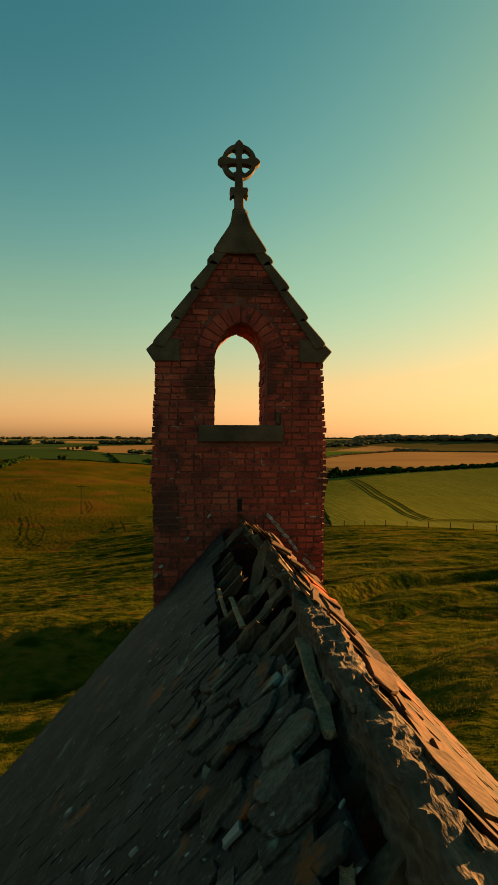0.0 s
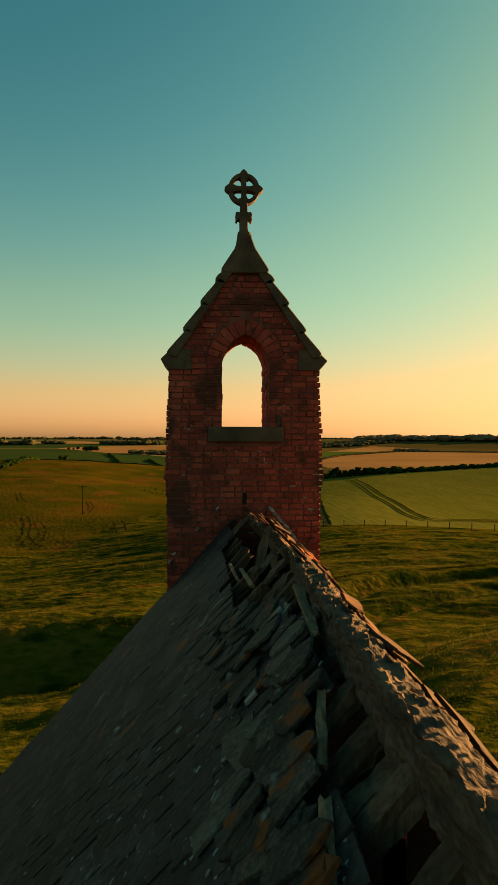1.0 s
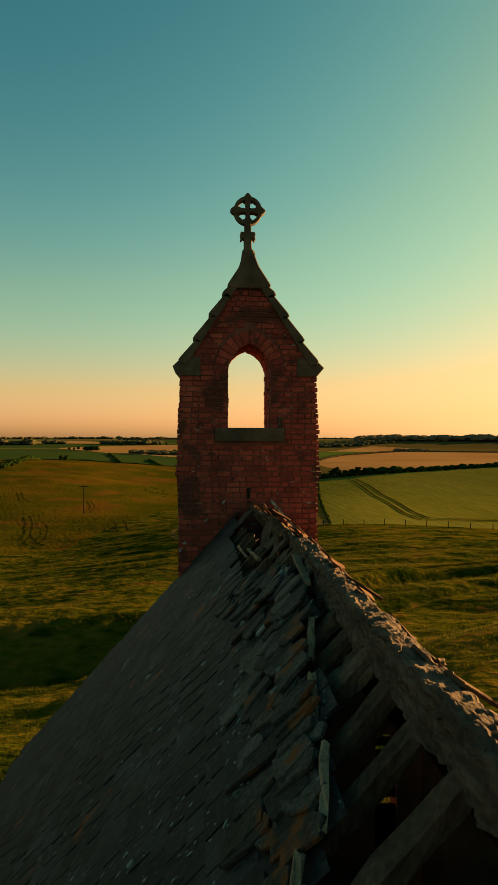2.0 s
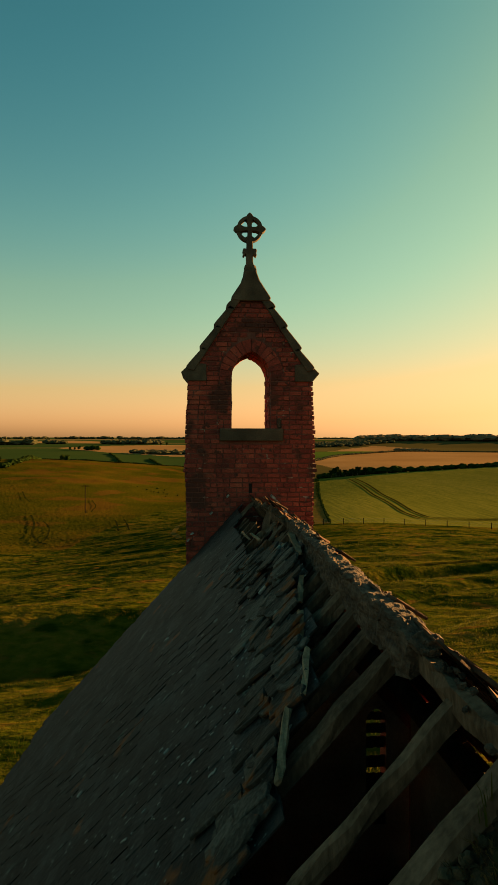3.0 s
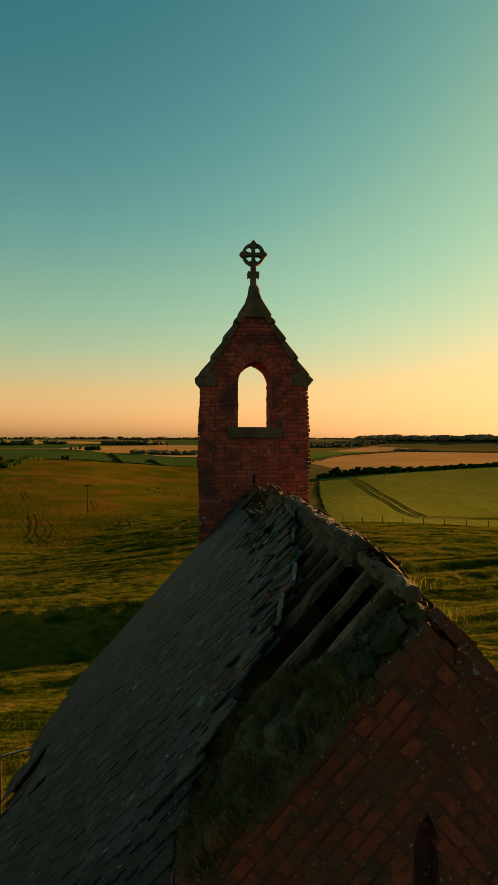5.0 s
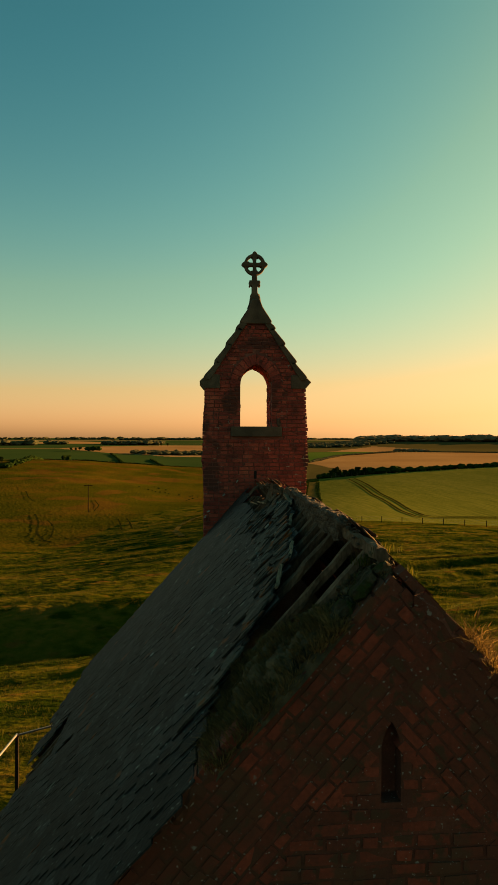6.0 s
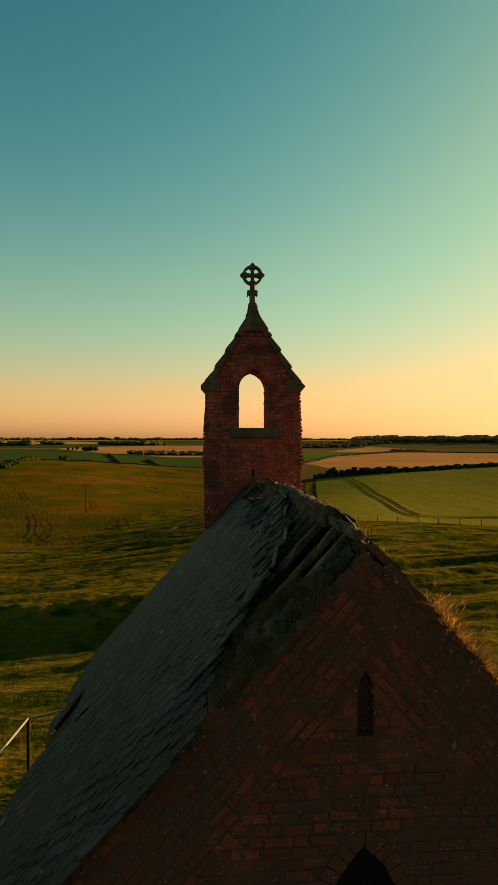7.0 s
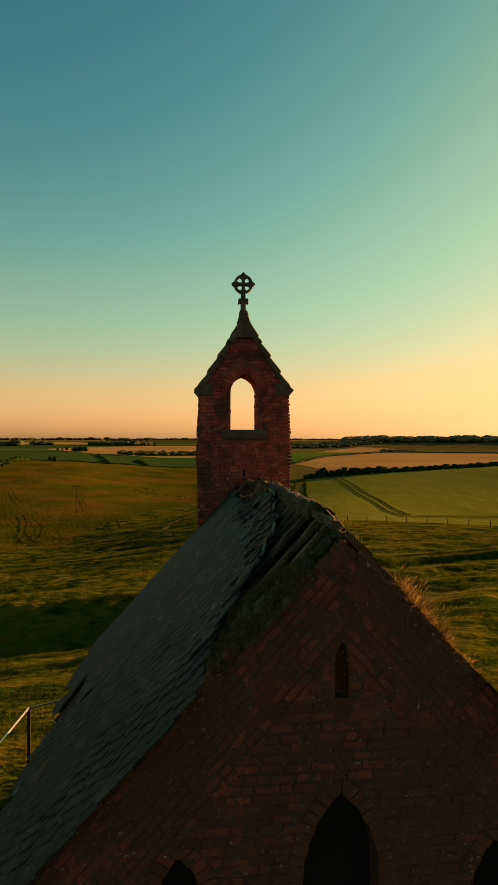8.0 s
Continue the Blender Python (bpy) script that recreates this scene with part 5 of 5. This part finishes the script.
hedge("far_wood", [(-5.8, 580), (-3, 570), (0, 575), (4, 580)], 3.6, 1.0, "dark wood below the wheat field", 9, 0.9, 7)
hedge("far_wood", [(-7.5, 1500), (-3, 1480), (4, 1450)], 6.5, 2.6, "long wood on the far skyline", 18, 3.0, 6)
hedge("far_hedge", [(-22, 1750), (-14, 1800), (-8, 1700)], 7.0, 3.0, "far tree line on the horizon", 10, 6.0, 8)
hedge("far_hedge", [(7, 1600), (12, 1580), (15, 1550)], 5.0, 3.0, "far tree line on the horizon", 19, 5.0, 5)
hedge("hill_bushes", [(-5.5, 235), (-3.5, 215), (-1.5, 200), (0.5, 195)], 0.42, 0.2, "scattered dark gorse bushes on the bank", 20, 2.0, 4)


def ribbon(name, path, wide, mat, label, category, lift=0.03, kind="structure"):
    """A strip that lies on the ground along points given as bearing and distance."""
    pts = []
    fine = []
    for (a0, d0), (a1, d1) in zip(path, path[1:]):
        fine += [(a0 + (a1 - a0) * k / 24, d0 + (d1 - d0) * k / 24) for k in range(24)]
    # soften the corners
    for _ in range(30):
        fine = [fine[0]] + [tuple((p[k] + 2 * q[k] + r[k]) / 4 for k in (0, 1)) for p, q, r in zip(fine, fine[1:], fine[2:])] + [fine[-1]]
    line = [Vector(at_bearing(*p)) for p in fine]
    bm = bmesh.new()
    rows_ = []
    for i, p in enumerate(line):
        t = (line[min(i + 1, len(line) - 1)] - line[max(i - 1, 0)]).normalized()
        n = Vector((-t.y, t.x)) * wide / 2 * (1 + 0.35 * noise.noise(Vector((p.x / 3, p.y / 3, 0))))
        rows_.append([bm.verts.new((q.x, q.y, ground_z(q.x, q.y) + lift)) for q in (p - n, p - n * 0.3, p + n * 0.3, p + n)])
    for a, c in zip(rows_, rows_[1:]):
        for k in range(3):
            bm.faces.new((a[k], a[k + 1], c[k + 1], c[k]))
    return tagged(part(name, bm, mat), label, category, kind=kind)


for off in (0.0, 1.0):
    ribbon("tractor_track", [(13.8 + off * 0.55, 245), (15.9 + off * 0.75, 162 + off * 2), (18.6 + off * 0.8, 119 + off * 3), (20.7 + off * 0.4, 107 + off * 3), (27.5, 112 + off * 2.2), (34, 120 + off * 2.2)], 0.6, mat_rut, "dark tractor wheel track through the green crop", "track", 0.12)
ribbon("vehicle_track", [(29, 58), (26.7, 56), (20.6, 51), (14.9, 47), (10.5, 44)], 0.4, mat_rut, "dark wheel track worn across the pasture", "track", 0.05)
ribbon("sheep_track", [(1.5, 152), (0.3, 141), (-2.3, 122), (-3.0, 108), (-2.2, 98)], 1.0, mat_dryfield, "pale trodden path along the bank", "path", 0.25)
ribbon("field_lane", [(11.3, 99), (10.7, 130), (10.3, 180), (10.4, 250)], 2.6, mat_dryfield, "pale dry grass strip beside the crop", "lane", 0.06)
hedge("lane_hedge", [(12.1, 101), (11.4, 130), (11.0, 180), (11.0, 240)], 0.30, 0.2, "low dark hedge beside the lane", 12, 0.5, 0.1)
for path, wide in (([(-15.6, 158), (-15.3, 146), (-15.6, 134), (-15.0, 123), (-14.0, 119)], 0.5), ([(-14.6, 150), (-14.0, 140), (-14.2, 130), (-14.5, 124)], 0.4), ([(-8.2, 146), (-8.0, 136), (-7.9, 126)], 0.35), ([(-7.4, 146), (-7.1, 136), (-6.9, 126)], 0.35), ([(-16.3, 205), (-16.1, 190), (-15.7, 182)], 0.4), ([(-10.3, 185), (-9.9, 172), (-10.4, 160)], 0.3)):
    ribbon("sheep_track", path, wide, mat_rut, "worn dark path on the grassy hillside", "path", 0.22)

# ---------------------------------------------------------------- fences and pole
def post(owner, x, y, tall, w, seed):
    z = ground_z(x, y)
    return parent_keep(part("post", beam((x, y, z - 0.2), (x, y, z + tall), w, w, (0, 1, 0), 3, 0.006, seed), mat_post), owner)


FENCE = tagged(_empty("field_fence", (*at_bearing(16, 96), ground_z(*at_bearing(16, 96)))), "post-and-wire fence at the edge of the crop", "fence")
wire = []
for i in range(14):
    a = 9.6 + i * 1.87
    x, y = at_bearing(a, 96.5)
    post(FENCE, x, y, 0.95, 0.10, i)
    wire.append((x, y, ground_z(x, y)))
for lift in (0.4, 0.65, 0.9):
    for k, (p, q) in enumerate(zip(wire, wire[1:])):
        parent_keep(part("wire", beam((p[0], p[1], p[2] + lift), (q[0], q[1], q[2] + lift), 0.012, 0.012, seg=1, rough=0.0), mat_iron), FENCE)

px, py = at_bearing(-10.9, 160)
POLE = tagged(_empty("power_pole", (px, py, ground_z(px, py))), "thin wooden power pole with a crossarm", "pole")
pz = ground_z(px, py)
parent_keep(part("shaft", beam((px, py, pz - 0.5), (px, py, pz + 7.3), 0.22, 0.22, (0, 1, 0), 6, 0.01, 1, 0.7), mat_post), POLE)
parent_keep(part("crossarm", beam((px - 1.1, py, pz + 7.0), (px + 1.1, py, pz + 7.0), 0.14, 0.14, seg=2, seed=2), mat_post), POLE)

def tube(p0, p1, radius, sides=20):
    """A round bar between two points."""
    p0, p1 = Vector(p0), Vector(p1)
    m = Matrix.Translation((p0 + p1) / 2) @ (p1 - p0).to_track_quat("Z", "Y").to_matrix().to_4x4()
    bm = bmesh.new()
    bmesh.ops.create_cone(bm, cap_ends=True, segments=sides, radius1=radius, radius2=radius, depth=(p1 - p0).length, matrix=m)
    return bm


RAIL = tagged(_empty("yard_rail", (-4.64, 0.26, 1.0)), "grey tubular rail fence beside the chapel", "fence")
parent_keep(part("post", beam((-4.64, 0.26, ground_z(-4.64, 0.26) - 0.1), (-4.64, 0.26, 2.30), 0.07, 0.07, (0, 1, 0), 4, 0.003, 3), mat_post), RAIL)
parent_keep(part("rail", tube((-4.64, 0.26, 2.29), (-5.35, -2.6, 1.77), 0.020), mat_zinc, smooth=True), RAIL)
parent_keep(part("rail", beam((-4.64, 0.26, 2.27), (-3.0, 0.9, 2.40), 0.035, 0.035, seg=4, rough=0.002), mat_iron), RAIL)

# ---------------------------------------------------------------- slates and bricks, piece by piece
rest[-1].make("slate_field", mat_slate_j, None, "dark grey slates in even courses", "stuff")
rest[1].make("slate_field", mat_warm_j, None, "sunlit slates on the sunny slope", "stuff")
for ob in [o for o in scene.objects if o.name.startswith("slate_field")]:
    parent_keep(ob, ROOF)
rnd = random.Random(91)
scattered("slate", TILE_MESHES, single, ROOF, rnd)
scattered("slate_slab", SLABS, slabs, ROOF, rnd)
scattered("slate_slab", BIG_SLABS, big_slabs, ROOF, rnd)
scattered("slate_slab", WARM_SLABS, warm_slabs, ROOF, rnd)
parent_keep(bell_rest.make("brickwork", mat_brick_j, None, "", "stuff"), bell_wall)
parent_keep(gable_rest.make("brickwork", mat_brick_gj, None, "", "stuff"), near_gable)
for kind, m in bell_single:
    scattered("brick", brick_mesh(kind, mat_brick), [m], bell_wall, rnd)
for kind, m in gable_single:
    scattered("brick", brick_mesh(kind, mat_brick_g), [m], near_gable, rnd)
